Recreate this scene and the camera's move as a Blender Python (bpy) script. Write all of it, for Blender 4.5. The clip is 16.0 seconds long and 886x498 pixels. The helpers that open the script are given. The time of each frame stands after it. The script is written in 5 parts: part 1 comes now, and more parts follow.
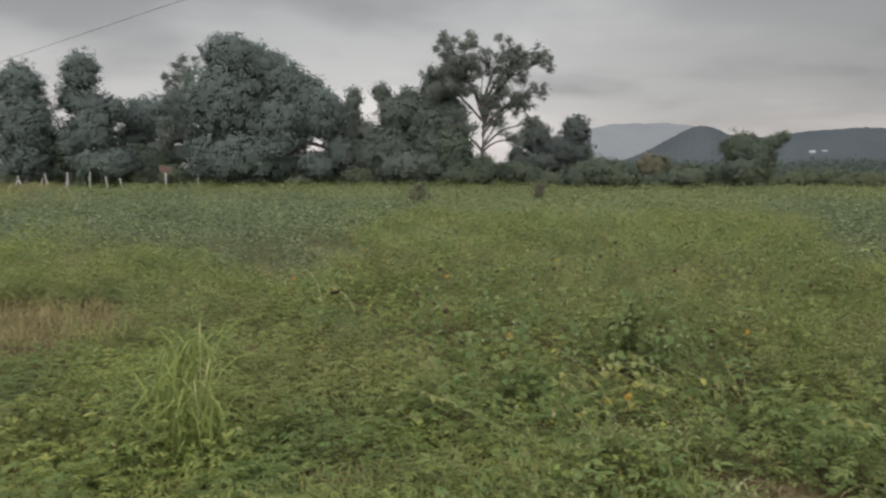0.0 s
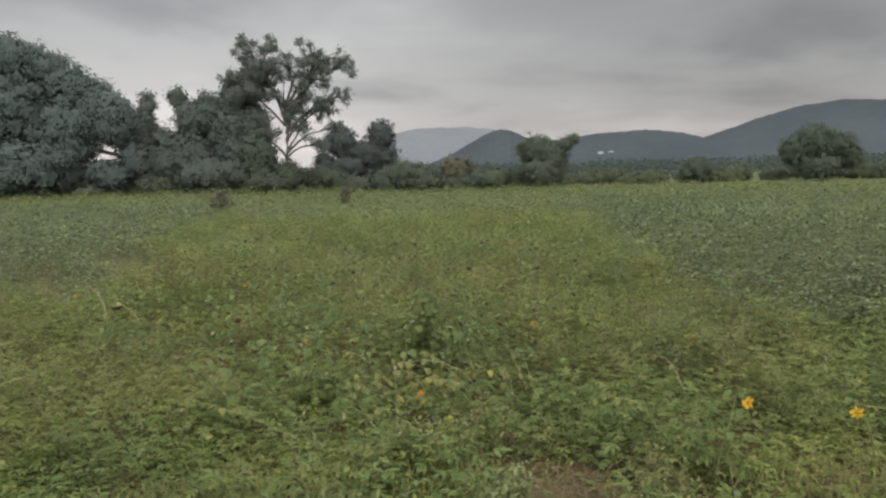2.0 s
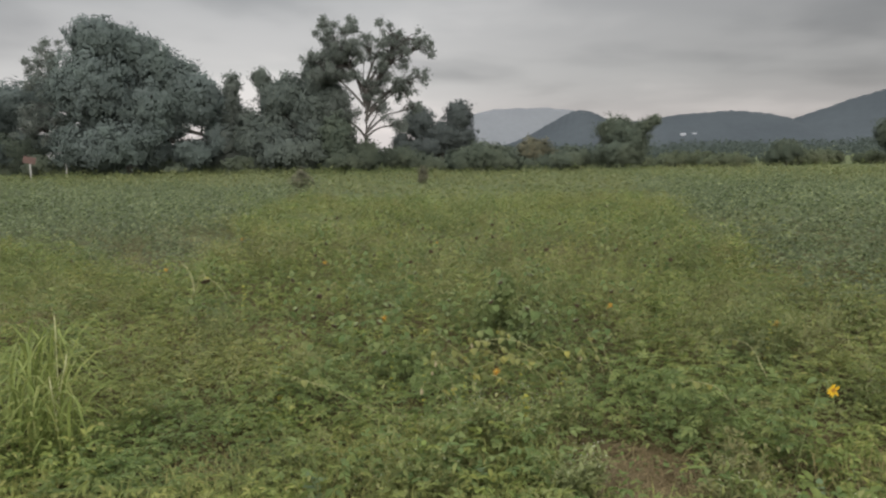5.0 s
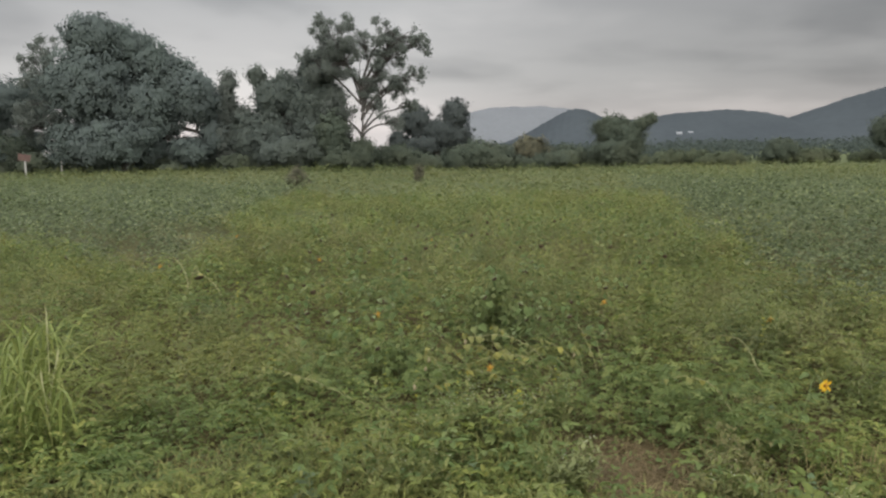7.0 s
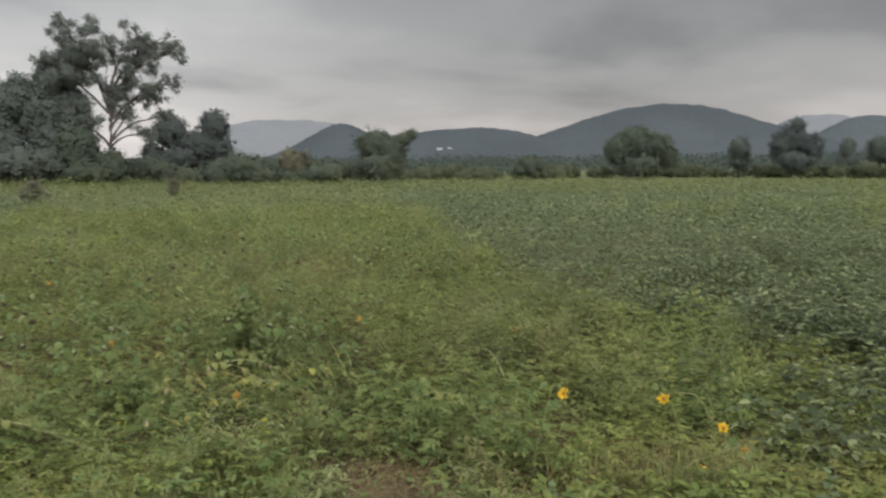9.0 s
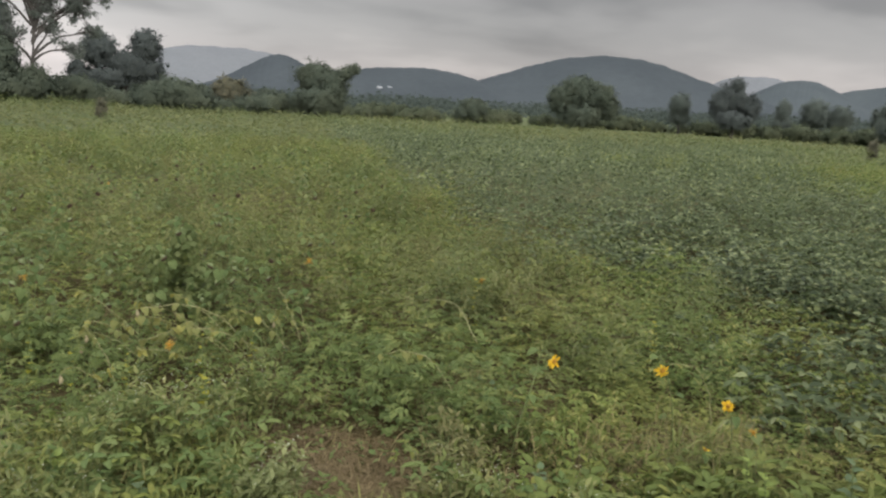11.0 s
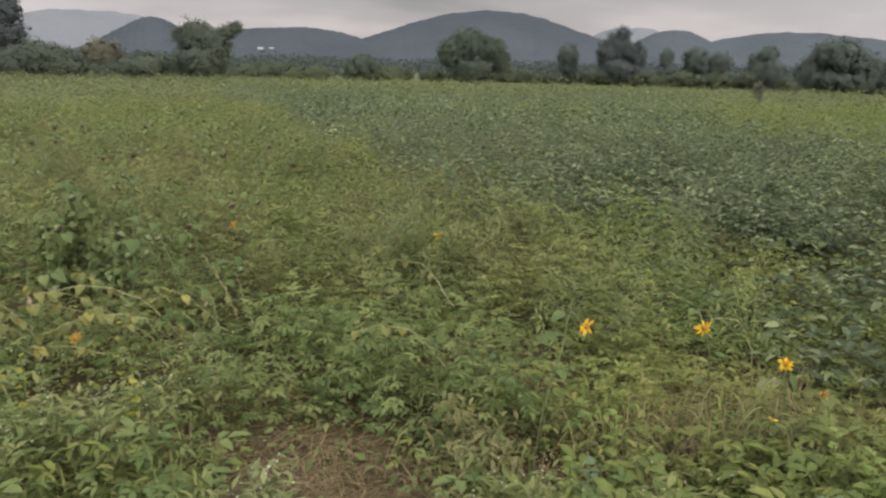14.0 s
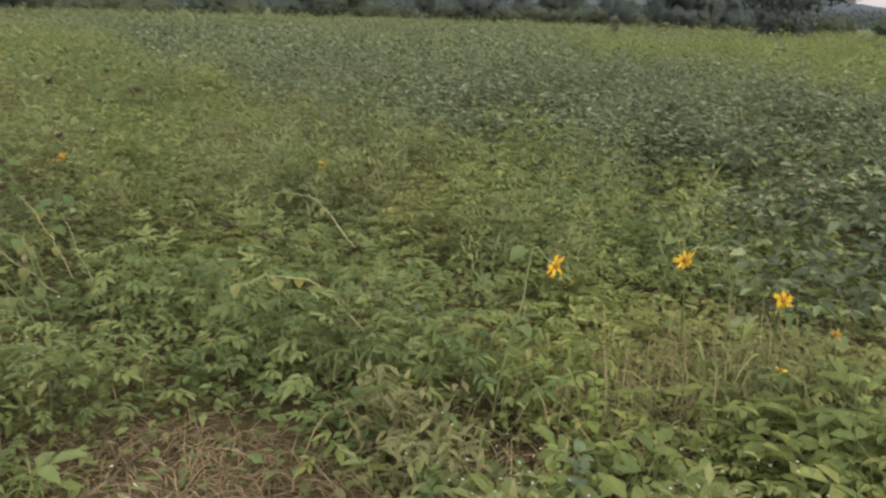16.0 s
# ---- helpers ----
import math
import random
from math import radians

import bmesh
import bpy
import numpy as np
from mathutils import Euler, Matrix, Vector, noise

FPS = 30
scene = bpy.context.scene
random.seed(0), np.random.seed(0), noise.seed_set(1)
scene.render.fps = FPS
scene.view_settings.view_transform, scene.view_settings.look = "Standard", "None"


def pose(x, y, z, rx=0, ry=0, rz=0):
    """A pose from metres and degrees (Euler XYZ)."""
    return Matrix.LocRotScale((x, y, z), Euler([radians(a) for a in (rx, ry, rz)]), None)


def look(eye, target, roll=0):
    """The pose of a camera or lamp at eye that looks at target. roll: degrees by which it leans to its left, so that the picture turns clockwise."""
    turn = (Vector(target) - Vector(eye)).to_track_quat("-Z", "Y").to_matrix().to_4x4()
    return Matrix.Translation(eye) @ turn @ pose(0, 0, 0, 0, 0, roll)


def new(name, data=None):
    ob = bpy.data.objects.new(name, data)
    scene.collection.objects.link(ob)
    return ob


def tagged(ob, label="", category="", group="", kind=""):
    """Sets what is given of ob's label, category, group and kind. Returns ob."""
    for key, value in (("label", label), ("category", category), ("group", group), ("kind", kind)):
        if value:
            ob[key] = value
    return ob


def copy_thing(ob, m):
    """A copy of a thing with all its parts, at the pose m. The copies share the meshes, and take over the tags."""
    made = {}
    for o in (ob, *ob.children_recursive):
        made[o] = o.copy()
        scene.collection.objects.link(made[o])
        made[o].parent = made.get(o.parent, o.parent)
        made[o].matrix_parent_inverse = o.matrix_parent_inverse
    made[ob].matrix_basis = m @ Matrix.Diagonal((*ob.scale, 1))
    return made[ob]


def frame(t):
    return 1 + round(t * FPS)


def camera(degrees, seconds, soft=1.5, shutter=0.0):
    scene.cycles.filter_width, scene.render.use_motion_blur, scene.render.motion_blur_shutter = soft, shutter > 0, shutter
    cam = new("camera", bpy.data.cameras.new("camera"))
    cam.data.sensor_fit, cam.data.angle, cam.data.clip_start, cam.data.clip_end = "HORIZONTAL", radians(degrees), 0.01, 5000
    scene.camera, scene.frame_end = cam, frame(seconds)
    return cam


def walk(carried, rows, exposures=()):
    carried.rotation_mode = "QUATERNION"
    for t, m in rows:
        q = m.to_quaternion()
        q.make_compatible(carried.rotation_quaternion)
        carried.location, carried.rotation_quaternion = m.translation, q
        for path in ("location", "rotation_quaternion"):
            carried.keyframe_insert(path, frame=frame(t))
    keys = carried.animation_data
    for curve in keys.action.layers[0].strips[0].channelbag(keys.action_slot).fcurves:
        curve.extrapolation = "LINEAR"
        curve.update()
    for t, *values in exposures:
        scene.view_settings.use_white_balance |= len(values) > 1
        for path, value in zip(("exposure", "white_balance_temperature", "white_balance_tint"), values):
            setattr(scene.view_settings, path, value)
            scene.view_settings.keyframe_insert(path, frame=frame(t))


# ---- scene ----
cam = camera(56.9, 16.0, soft=2.35, shutter=0.3)
PATH = [
    (0, (0.803, -1.126, 1.695), (0.188, 0.767, 1.495), -0.3),
    (0.5, (0.838, -1.125, 1.688), (0.387, 0.81, 1.463), -0.3),
    (1, (0.864, -1.153, 1.68), (0.641, 0.821, 1.446), -0.7),
    (1.5, (0.914, -1.172, 1.696), (0.796, 0.812, 1.476), -0.9),
    (2, (0.956, -1.101, 1.684), (0.789, 0.883, 1.489), -1.4),
    (2.5, (0.957, -1.078, 1.675), (0.719, 0.899, 1.483), -2.1),
    (3, (0.941, -1.101, 1.664), (0.706, 0.872, 1.435), -1.9),
    (3.5, (0.927, -1.107, 1.665), (0.641, 0.857, 1.419), -1.4),
    (3.7, (0.946, -1.149, 1.7), (0.613, 0.808, 1.457), -1.7),
    (6, (0.945, -1.145, 1.663), (0.597, 0.811, 1.428), -0.9),
    (6.5, (0.946, -1.156, 1.664), (0.604, 0.8, 1.425), -0.9),
    (7, (0.962, -1.139, 1.66), (0.62, 0.816, 1.419), -1.0),
    (7.5, (0.965, -1.139, 1.672), (0.632, 0.818, 1.43), -1.3),
    (8, (0.963, -1.117, 1.665), (0.732, 0.859, 1.455), -2.2),
    (8.5, (1.016, -1.059, 1.676), (1.019, 0.932, 1.491), -1.1),
    (9, (1.072, -0.944, 1.656), (1.293, 1.032, 1.442), -0.4),
    (9.5, (1.038, -0.79, 1.646), (1.364, 1.161, 1.348), -0.3),
    (9.7, (1.008, -0.75, 1.658), (1.348, 1.196, 1.342), 0.4),
    (11.8, (0.938, -0.097, 1.547), (1.322, 1.832, 1.188), 3.5),
    (12, (0.968, -0.06, 1.561), (1.359, 1.867, 1.195), 3.1),
    (12.5, (0.921, 0.061, 1.505), (1.344, 1.976, 1.111), 3.1),
    (13, (0.853, 0.216, 1.468), (1.259, 2.126, 1.038), 1.3),
    (13.5, (0.841, 0.345, 1.423), (1.322, 2.231, 0.964), 1.1),
    (14, (0.752, 0.496, 1.382), (1.38, 2.344, 0.945), 1.4),
    (14.5, (0.812, 0.668, 1.313), (1.489, 2.51, 0.928), 0.7),
    (15, (0.8, 0.871, 1.244), (1.492, 2.694, 0.802), 0.2),
    (15.5, (0.826, 1.068, 1.201), (1.628, 2.839, 0.731), 1.3),
    (16, (0.861, 1.253, 1.151), (1.786, 2.933, 0.583), 1.8),
]
walk(cam, [(t, look(e, g, r)) for t, e, g, r in PATH], [(0.0, 0.39, 6500, 10), (1.5, 0.44, 6500, 10), (9.5, 0.47, 6500, 10), (12.0, 0.58, 6500, 11), (13.3, 0.60, 6500, 12), (14.5, 0.62, 6500, 15.5), (16.0, 0.67, 6500, 15.5)])


# ---- world and sun: a closed, low overcast, brighter overhead than at the horizon ----
world = bpy.data.worlds.new("overcast")
scene.world = world
world.use_nodes = True
wn, wl = world.node_tree.nodes, world.node_tree.links
wn.clear()


def wnode(kind, **values):
    node = wn.new(kind)
    for key, value in values.items():
        node.inputs[key].default_value = value
    return node


def wmath(op, a, b=None):
    node = wn.new("ShaderNodeMath")
    node.operation = op
    for slot, value in zip(node.inputs, (a, b)):
        if value is None:
            continue
        if isinstance(value, (int, float)):
            slot.default_value = value
        else:
            wl.new(value, slot)
    return node.outputs[0]


def wramp(fac, stops):
    node = wn.new("ShaderNodeValToRGB")
    node.color_ramp.interpolation = "EASE"
    while len(node.color_ramp.elements) < len(stops):
        node.color_ramp.elements.new(0.5)
    for el, (at, colour) in zip(node.color_ramp.elements, stops):
        el.position, el.color = at, (*colour, 1)
    wl.new(fac, node.inputs[0])
    return node.outputs[0]


SUN_EL, SUN_AZ = radians(19), radians(165)
sky = wn.new("ShaderNodeTexSky")
sky.sky_type, sky.sun_disc = "NISHITA", False
sky.sun_elevation, sky.sun_rotation = SUN_EL, SUN_AZ
co = wn.new("ShaderNodeTexCoord")
sep = wn.new("ShaderNodeSeparateXYZ")
wl.new(co.outputs["Generated"], sep.inputs[0])
up = wmath("MAXIMUM", sep.outputs["Z"], 0.0)
deck = wmath("ADD", up, 0.20)
flat = wn.new("ShaderNodeCombineXYZ")
wl.new(wmath("ADD", wmath("DIVIDE", sep.outputs["X"], deck), -0.14), flat.inputs[0])
wl.new(wmath("ADD", wmath("DIVIDE", sep.outputs["Y"], deck), 0.45), flat.inputs[1])
n1 = wnode("ShaderNodeTexNoise", Scale=0.62, Detail=4.0, Roughness=0.45, Distortion=0.3)
wl.new(flat.outputs[0], n1.inputs["Vector"])
n2 = wnode("ShaderNodeTexNoise", Scale=1.9, Detail=5.0, Roughness=0.5, Distortion=0.2)
wl.new(flat.outputs[0], n2.inputs["Vector"])
cloud = wmath("ADD", wmath("MULTIPLY", n1.outputs[0], 0.8), wmath("MULTIPLY", n2.outputs[0], 0.2))
tone = wramp(cloud, [(0.36, (0.74, 0.745, 0.755)), (0.50, (1.10, 1.10, 1.10)), (0.62, (1.40, 1.385, 1.37))])
# sharp step up just above the camera's view, added to light the trees' sides
base = wramp(up, [(0.0, (0.385, 0.358, 0.355)), (0.10, (0.330, 0.322, 0.318)), (0.205, (0.262, 0.262, 0.262)), (0.28, (0.95, 0.96, 0.97)), (0.46, (1.25, 1.26, 1.27)), (1.0, (1.72, 1.74, 1.76))])
mul = wn.new("ShaderNodeMix")
mul.data_type, mul.blend_type = "RGBA", "MULTIPLY"
mul.inputs[0].default_value = 1.0
side = wn.new("ShaderNodeVectorMath")
side.operation = "SCALE"
wl.new(base, side.inputs[0])
off = wmath("ADD", sep.outputs["X"], -0.34)
wl.new(wmath("MINIMUM", wmath("ADD", wmath("MULTIPLY", wmath("MULTIPLY", off, off), 1.5), 0.80), 1.3), side.inputs["Scale"])
wl.new(side.outputs[0], mul.inputs[6])
wl.new(tone, mul.inputs[7])
bg_cloud = wnode("ShaderNodeBackground", Strength=0.95)
wl.new(mul.outputs[2], bg_cloud.inputs[0])
bg_sky = wnode("ShaderNodeBackground", Strength=0.06)
wl.new(sky.outputs[0], bg_sky.inputs[0])
veil = wnode("ShaderNodeMixShader", Fac=0.93)
wl.new(bg_sky.outputs[0], veil.inputs[1])
wl.new(bg_cloud.outputs[0], veil.inputs[2])
out = wn.new("ShaderNodeOutputWorld")
wl.new(veil.outputs[0], out.inputs[0])

sun = new("sun", bpy.data.lights.new("sun", "SUN"))
sun.data.energy, sun.data.angle, sun.data.color = 2.7, radians(60), (1.0, 0.97, 0.92)
sun.matrix_world = look((0, 0, 0), (-math.sin(SUN_AZ) * math.cos(SUN_EL), -math.cos(SUN_AZ) * math.cos(SUN_EL), -math.sin(SUN_EL)))

# ---- materials ----


def surface(name, rough=0.6, metal=0.0):
    m = bpy.data.materials.new(name)
    m.use_nodes = True
    bsdf = m.node_tree.nodes["Principled BSDF"]
    bsdf.inputs["Roughness"].default_value, bsdf.inputs["Metallic"].default_value = rough, metal
    bsdf.inputs["Specular IOR Level"].default_value = 0.3
    return m, m.node_tree.nodes, m.node_tree.links, bsdf


def ramp(nodes, links, fac, stops):
    node = nodes.new("ShaderNodeValToRGB")
    while len(node.color_ramp.elements) < len(stops):
        node.color_ramp.elements.new(0.5)
    for el, (at, colour) in zip(node.color_ramp.elements, stops):
        el.position, el.color = at, (*colour, 1)
    links.new(fac, node.inputs[0])
    return node.outputs[0]


def blend(nodes, links, fac, a, b, kind="MIX"):
    node = nodes.new("ShaderNodeMix")
    node.data_type, node.blend_type = "RGBA", kind
    for slot, value in ((0, fac), (6, a), (7, b)):
        if isinstance(value, (int, float)):
            node.inputs[slot].default_value = value
        elif isinstance(value, tuple):
            node.inputs[slot].default_value = (*value, 1)
        else:
            links.new(value, node.inputs[slot])
    return node.outputs[2]


def grain(nodes, links, scale, detail=4.0, rough=0.55):
    co = nodes.new("ShaderNodeTexCoord")
    node = nodes.new("ShaderNodeTexNoise")
    node.inputs["Scale"].default_value, node.inputs["Detail"].default_value, node.inputs["Roughness"].default_value = scale, detail, rough
    links.new(co.outputs["Object"], node.inputs["Vector"])
    return node.outputs[0]


def leafy(name, stops, patch=None, patch_scale=0.35, rough=0.65, through_light=0.45, single=False, gloss=0.2, second=None, mottle=1.0):
    """A leaf material: every leaf takes its own tone from stops; patch: a second tint in broad drifts."""
    m, nodes, links, bsdf = surface(name, rough)
    bsdf.inputs["Specular IOR Level"].default_value = gloss
    if single:
        pick = nodes.new("ShaderNodeObjectInfo").outputs["Random"]
    else:
        pick = nodes.new("ShaderNodeNewGeometry").outputs["Random Per Island"]
    colour = ramp(nodes, links, pick, stops)
    if patch:
        drift = ramp(nodes, links, grain(nodes, links, patch_scale, 5.0, 0.6), [(0.42, (0, 0, 0)), (0.62, (1, 1, 1))])
        colour = blend(nodes, links, drift, colour, blend(nodes, links, 0.6, colour, patch))
    if second:
        turn = ramp(nodes, links, grain(nodes, links, patch_scale * 1.7, 3.0, 0.5), [(0.50, (0, 0, 0)), (0.64, (1, 1, 1))])
        colour = blend(nodes, links, turn, colour, blend(nodes, links, 0.65, colour, second))
    tuft = ramp(nodes, links, grain(nodes, links, 1.7, 3.0, 0.6), [(0.33, tuple(1 - mottle * v for v in (0.28, 0.25, 0.23))), (0.67, tuple(1 + mottle * v for v in (0.24, 0.21, 0.17)))])
    colour = blend(nodes, links, 1.0, colour, tuft, "MULTIPLY")
    fine = ramp(nodes, links, grain(nodes, links, 60.0, 3.0), [(0.3, (0.84, 0.84, 0.84)), (0.7, (1.12, 1.12, 1.1))])
    colour = blend(nodes, links, 1.0, colour, fine, "MULTIPLY")
    links.new(colour, bsdf.inputs["Base Color"])
    back = nodes.new("ShaderNodeBsdfTranslucent")
    links.new(colour, back.inputs["Color"])
    mix = nodes.new("ShaderNodeMixShader")
    mix.inputs[0].default_value = through_light
    links.new(bsdf.outputs[0], mix.inputs[1])
    links.new(back.outputs[0], mix.inputs[2])
    links.new(mix.outputs[0], nodes["Material Output"].inputs[0])
    return m


def plain(name, dark, light, scale=8.0, rough=0.8, bump=0.3, metal=0.0, fine=60.0):
    """A solid material: noise between two tones, with relief."""
    m, nodes, links, bsdf = surface(name, rough, metal)
    a = ramp(nodes, links, grain(nodes, links, scale, 6.0), [(0.3, dark), (0.7, light)])
    g = grain(nodes, links, fine, 4.0)
    b = ramp(nodes, links, g, [(0.3, (0.75, 0.75, 0.75)), (0.7, (1.2, 1.2, 1.2))])
    links.new(blend(nodes, links, 1.0, a, b, "MULTIPLY"), bsdf.inputs["Base Color"])
    bp = nodes.new("ShaderNodeBump")
    bp.inputs["Strength"].default_value, bp.inputs["Distance"].default_value = bump, 0.02
    links.new(g, bp.inputs["Height"])
    links.new(bp.outputs[0], bsdf.inputs["Normal"])
    return m


M_BEAN = leafy("bean_leaf", [(0.0, (0.078, 0.112, 0.030)), (0.5, (0.134, 0.172, 0.046)), (0.85, (0.185, 0.214, 0.060)), (1.0, (0.265, 0.252, 0.092))], (0.185, 0.182, 0.062), 0.6, second=(0.088, 0.136, 0.050), mottle=1.25)
M_DARK = leafy("dark_bean_leaf", [(0.0, (0.034, 0.050, 0.024)), (0.55, (0.074, 0.098, 0.044)), (1.0, (0.270, 0.300, 0.150))], (0.090, 0.116, 0.050), 0.5, rough=0.55, gloss=0.22)
M_ROW = leafy("row_bean_leaf", [(0.0, (0.090, 0.124, 0.042)), (0.6, (0.132, 0.170, 0.054)), (1.0, (0.195, 0.220, 0.076))], None, single=True)
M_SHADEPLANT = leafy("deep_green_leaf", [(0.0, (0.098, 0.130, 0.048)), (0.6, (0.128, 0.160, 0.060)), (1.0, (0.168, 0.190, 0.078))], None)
M_WEED = leafy("feathery_leaf", [(0.0, (0.115, 0.145, 0.045)), (0.6, (0.165, 0.19, 0.062)), (1.0, (0.225, 0.225, 0.09))], (0.182, 0.172, 0.078), 0.7, through_light=0.4, second=(0.115, 0.155, 0.056))
M_BROAD = leafy("broad_weed_leaf", [(0.0, (0.112, 0.145, 0.036)), (0.6, (0.168, 0.192, 0.048)), (1.0, (0.23, 0.232, 0.062))], (0.13, 0.158, 0.052), 1.2)
M_FAR = leafy("far_crop_leaf", [(0.0, (0.085, 0.112, 0.044)), (0.6, (0.122, 0.146, 0.056)), (1.0, (0.160, 0.164, 0.068))], (0.158, 0.150, 0.062), 0.09, second=(0.118, 0.145, 0.066))
M_STRAW = leafy("dry_straw", [(0.0, (0.081, 0.058, 0.030)), (0.6, (0.130, 0.095, 0.049)), (1.0, (0.202, 0.157, 0.086))], None, rough=0.8, through_light=0.1)
M_BLADE = leafy("grass_blade", [(0.0, (0.13, 0.165, 0.045)), (0.7, (0.180, 0.212, 0.062)), (1.0, (0.245, 0.255, 0.095))], None, through_light=0.35, single=True)
M_SHORT = leafy("short_grass_blade", [(0.0, (0.13, 0.155, 0.042)), (0.6, (0.19, 0.205, 0.058)), (1.0, (0.26, 0.25, 0.09))], (0.20, 0.18, 0.075), 1.0, through_light=0.35)
M_YELLOWLEAF = leafy("yellowing_leaf", [(0.0, (0.22, 0.225, 0.03)), (1.0, (0.33, 0.31, 0.045))], None, single=True)
M_TALL = leafy("bushy_weed_leaf", [(0.0, (0.105, 0.138, 0.045)), (0.6, (0.148, 0.176, 0.056)), (1.0, (0.20, 0.21, 0.075))], (0.17, 0.165, 0.07), 0.8, through_light=0.4, second=(0.098, 0.135, 0.052))
M_DRYGRASS = leafy("dry_grass_blade", [(0.0, (0.115, 0.10, 0.045)), (0.6, (0.175, 0.145, 0.066)), (1.0, (0.25, 0.21, 0.105))], None, rough=0.8, through_light=0.25)
M_GREENBROAD = leafy("green_broad_leaf", [(0.0, (0.088, 0.132, 0.042)), (0.6, (0.122, 0.165, 0.054)), (1.0, (0.168, 0.200, 0.068))], None, single=True)
M_LUSH = leafy("lush_weed_leaf", [(0.0, (0.100, 0.132, 0.037)), (0.6, (0.140, 0.169, 0.047)), (1.0, (0.191, 0.205, 0.061))], None, single=True)
M_OLIVE = leafy("olive_feathery_leaf", [(0.0, (0.125, 0.128, 0.050)), (0.6, (0.165, 0.160, 0.066)), (1.0, (0.210, 0.195, 0.088))], None, through_light=0.4)
M_PALETALL = leafy("pale_bushy_leaf", [(0.0, (0.145, 0.16, 0.062)), (0.6, (0.185, 0.195, 0.078)), (1.0, (0.235, 0.23, 0.10))], None, through_light=0.4)
M_DRYLEAF = leafy("withered_leaf", [(0.0, (0.115, 0.128, 0.046)), (0.7, (0.165, 0.168, 0.062)), (1.0, (0.24, 0.225, 0.06))], None, through_light=0.3, single=True, gloss=0.06)
M_SUNLEAF = leafy("sunflower_leaf", [(0.0, (0.068, 0.100, 0.038)), (0.7, (0.098, 0.128, 0.048)), (1.0, (0.140, 0.156, 0.064))], None, through_light=0.3, single=True, gloss=0.06)
M_STEM = plain("green_stem", (0.07, 0.095, 0.032), (0.115, 0.14, 0.05), 12.0, 0.7, 0.2)
M_DRYSTEM = plain("dry_stem", (0.155, 0.155, 0.068), (0.24, 0.23, 0.112), 12.0, 0.8, 0.2)
M_DISC = plain("seed_disc", (0.03, 0.022, 0.014), (0.085, 0.055, 0.026), 90.0, 0.9, 0.8, fine=300.0)
M_BLOOM = plain("flower_disc", (0.26, 0.13, 0.015), (0.48, 0.26, 0.03), 90.0, 0.9, 0.8, fine=300.0)
M_PETAL = leafy("yellow_petal", [(0.0, (0.56, 0.34, 0.02)), (1.0, (0.68, 0.45, 0.03))], None, through_light=0.3, single=True)
M_ORANGE = leafy("orange_petal", [(0.0, (0.28, 0.17, 0.035)), (1.0, (0.38, 0.245, 0.045))], None, through_light=0.3, single=True)
M_SEPAL = plain("head_back", (0.07, 0.095, 0.036), (0.115, 0.135, 0.055), 30.0, 0.7, 0.3)
M_WHITE = leafy("white_floret", [(0.0, (0.36, 0.38, 0.28)), (1.0, (0.52, 0.53, 0.43))], None)
M_HUSK = plain("dry_husk", (0.15, 0.13, 0.072), (0.25, 0.215, 0.125), 40.0, 0.8, 0.4)
M_STRAWSTEM = plain("pale_plume", (0.24, 0.25, 0.12), (0.34, 0.33, 0.18), 40.0, 0.8, 0.2)
M_BARK = plain("bark", (0.035, 0.032, 0.029), (0.07, 0.063, 0.057), 3.0, 0.9, 0.6, fine=18.0)
# next four foliages: distance haze is put into the colour, greyed towards blue
M_MANGO = leafy("broad_hazed_foliage", [(0.0, (0.099, 0.119, 0.116)), (0.6, (0.110, 0.132, 0.126)), (1.0, (0.122, 0.143, 0.134))], (0.106, 0.132, 0.115), 0.25, rough=0.8, through_light=0.35, gloss=0.08, mottle=0.18)
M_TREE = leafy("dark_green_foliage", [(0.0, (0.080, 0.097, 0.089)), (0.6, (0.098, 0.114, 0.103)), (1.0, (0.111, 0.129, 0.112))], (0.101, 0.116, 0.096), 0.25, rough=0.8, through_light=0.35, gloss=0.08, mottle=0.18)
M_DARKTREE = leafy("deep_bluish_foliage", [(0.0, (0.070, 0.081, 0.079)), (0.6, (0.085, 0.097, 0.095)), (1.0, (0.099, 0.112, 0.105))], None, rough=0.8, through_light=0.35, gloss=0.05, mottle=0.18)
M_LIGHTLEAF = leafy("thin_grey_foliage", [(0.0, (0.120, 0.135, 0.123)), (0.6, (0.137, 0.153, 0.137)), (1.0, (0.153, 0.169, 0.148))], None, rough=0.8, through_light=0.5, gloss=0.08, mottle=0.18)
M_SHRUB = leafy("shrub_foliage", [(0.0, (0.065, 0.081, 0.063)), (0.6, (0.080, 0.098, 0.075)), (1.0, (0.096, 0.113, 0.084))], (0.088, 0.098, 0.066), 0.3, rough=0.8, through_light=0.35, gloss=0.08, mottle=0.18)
M_HEDGE = leafy("hedge_foliage", [(0.0, (0.072, 0.089, 0.059)), (0.6, (0.091, 0.108, 0.069)), (1.0, (0.110, 0.125, 0.078))], (0.099, 0.104, 0.063), 0.3, rough=0.8, through_light=0.45, gloss=0.08, mottle=0.18)
M_BROWNBUSH = leafy("brownish_foliage", [(0.0, (0.09, 0.092, 0.065)), (0.6, (0.13, 0.125, 0.088)), (1.0, (0.17, 0.155, 0.10))], None, rough=0.75, gloss=0.1)
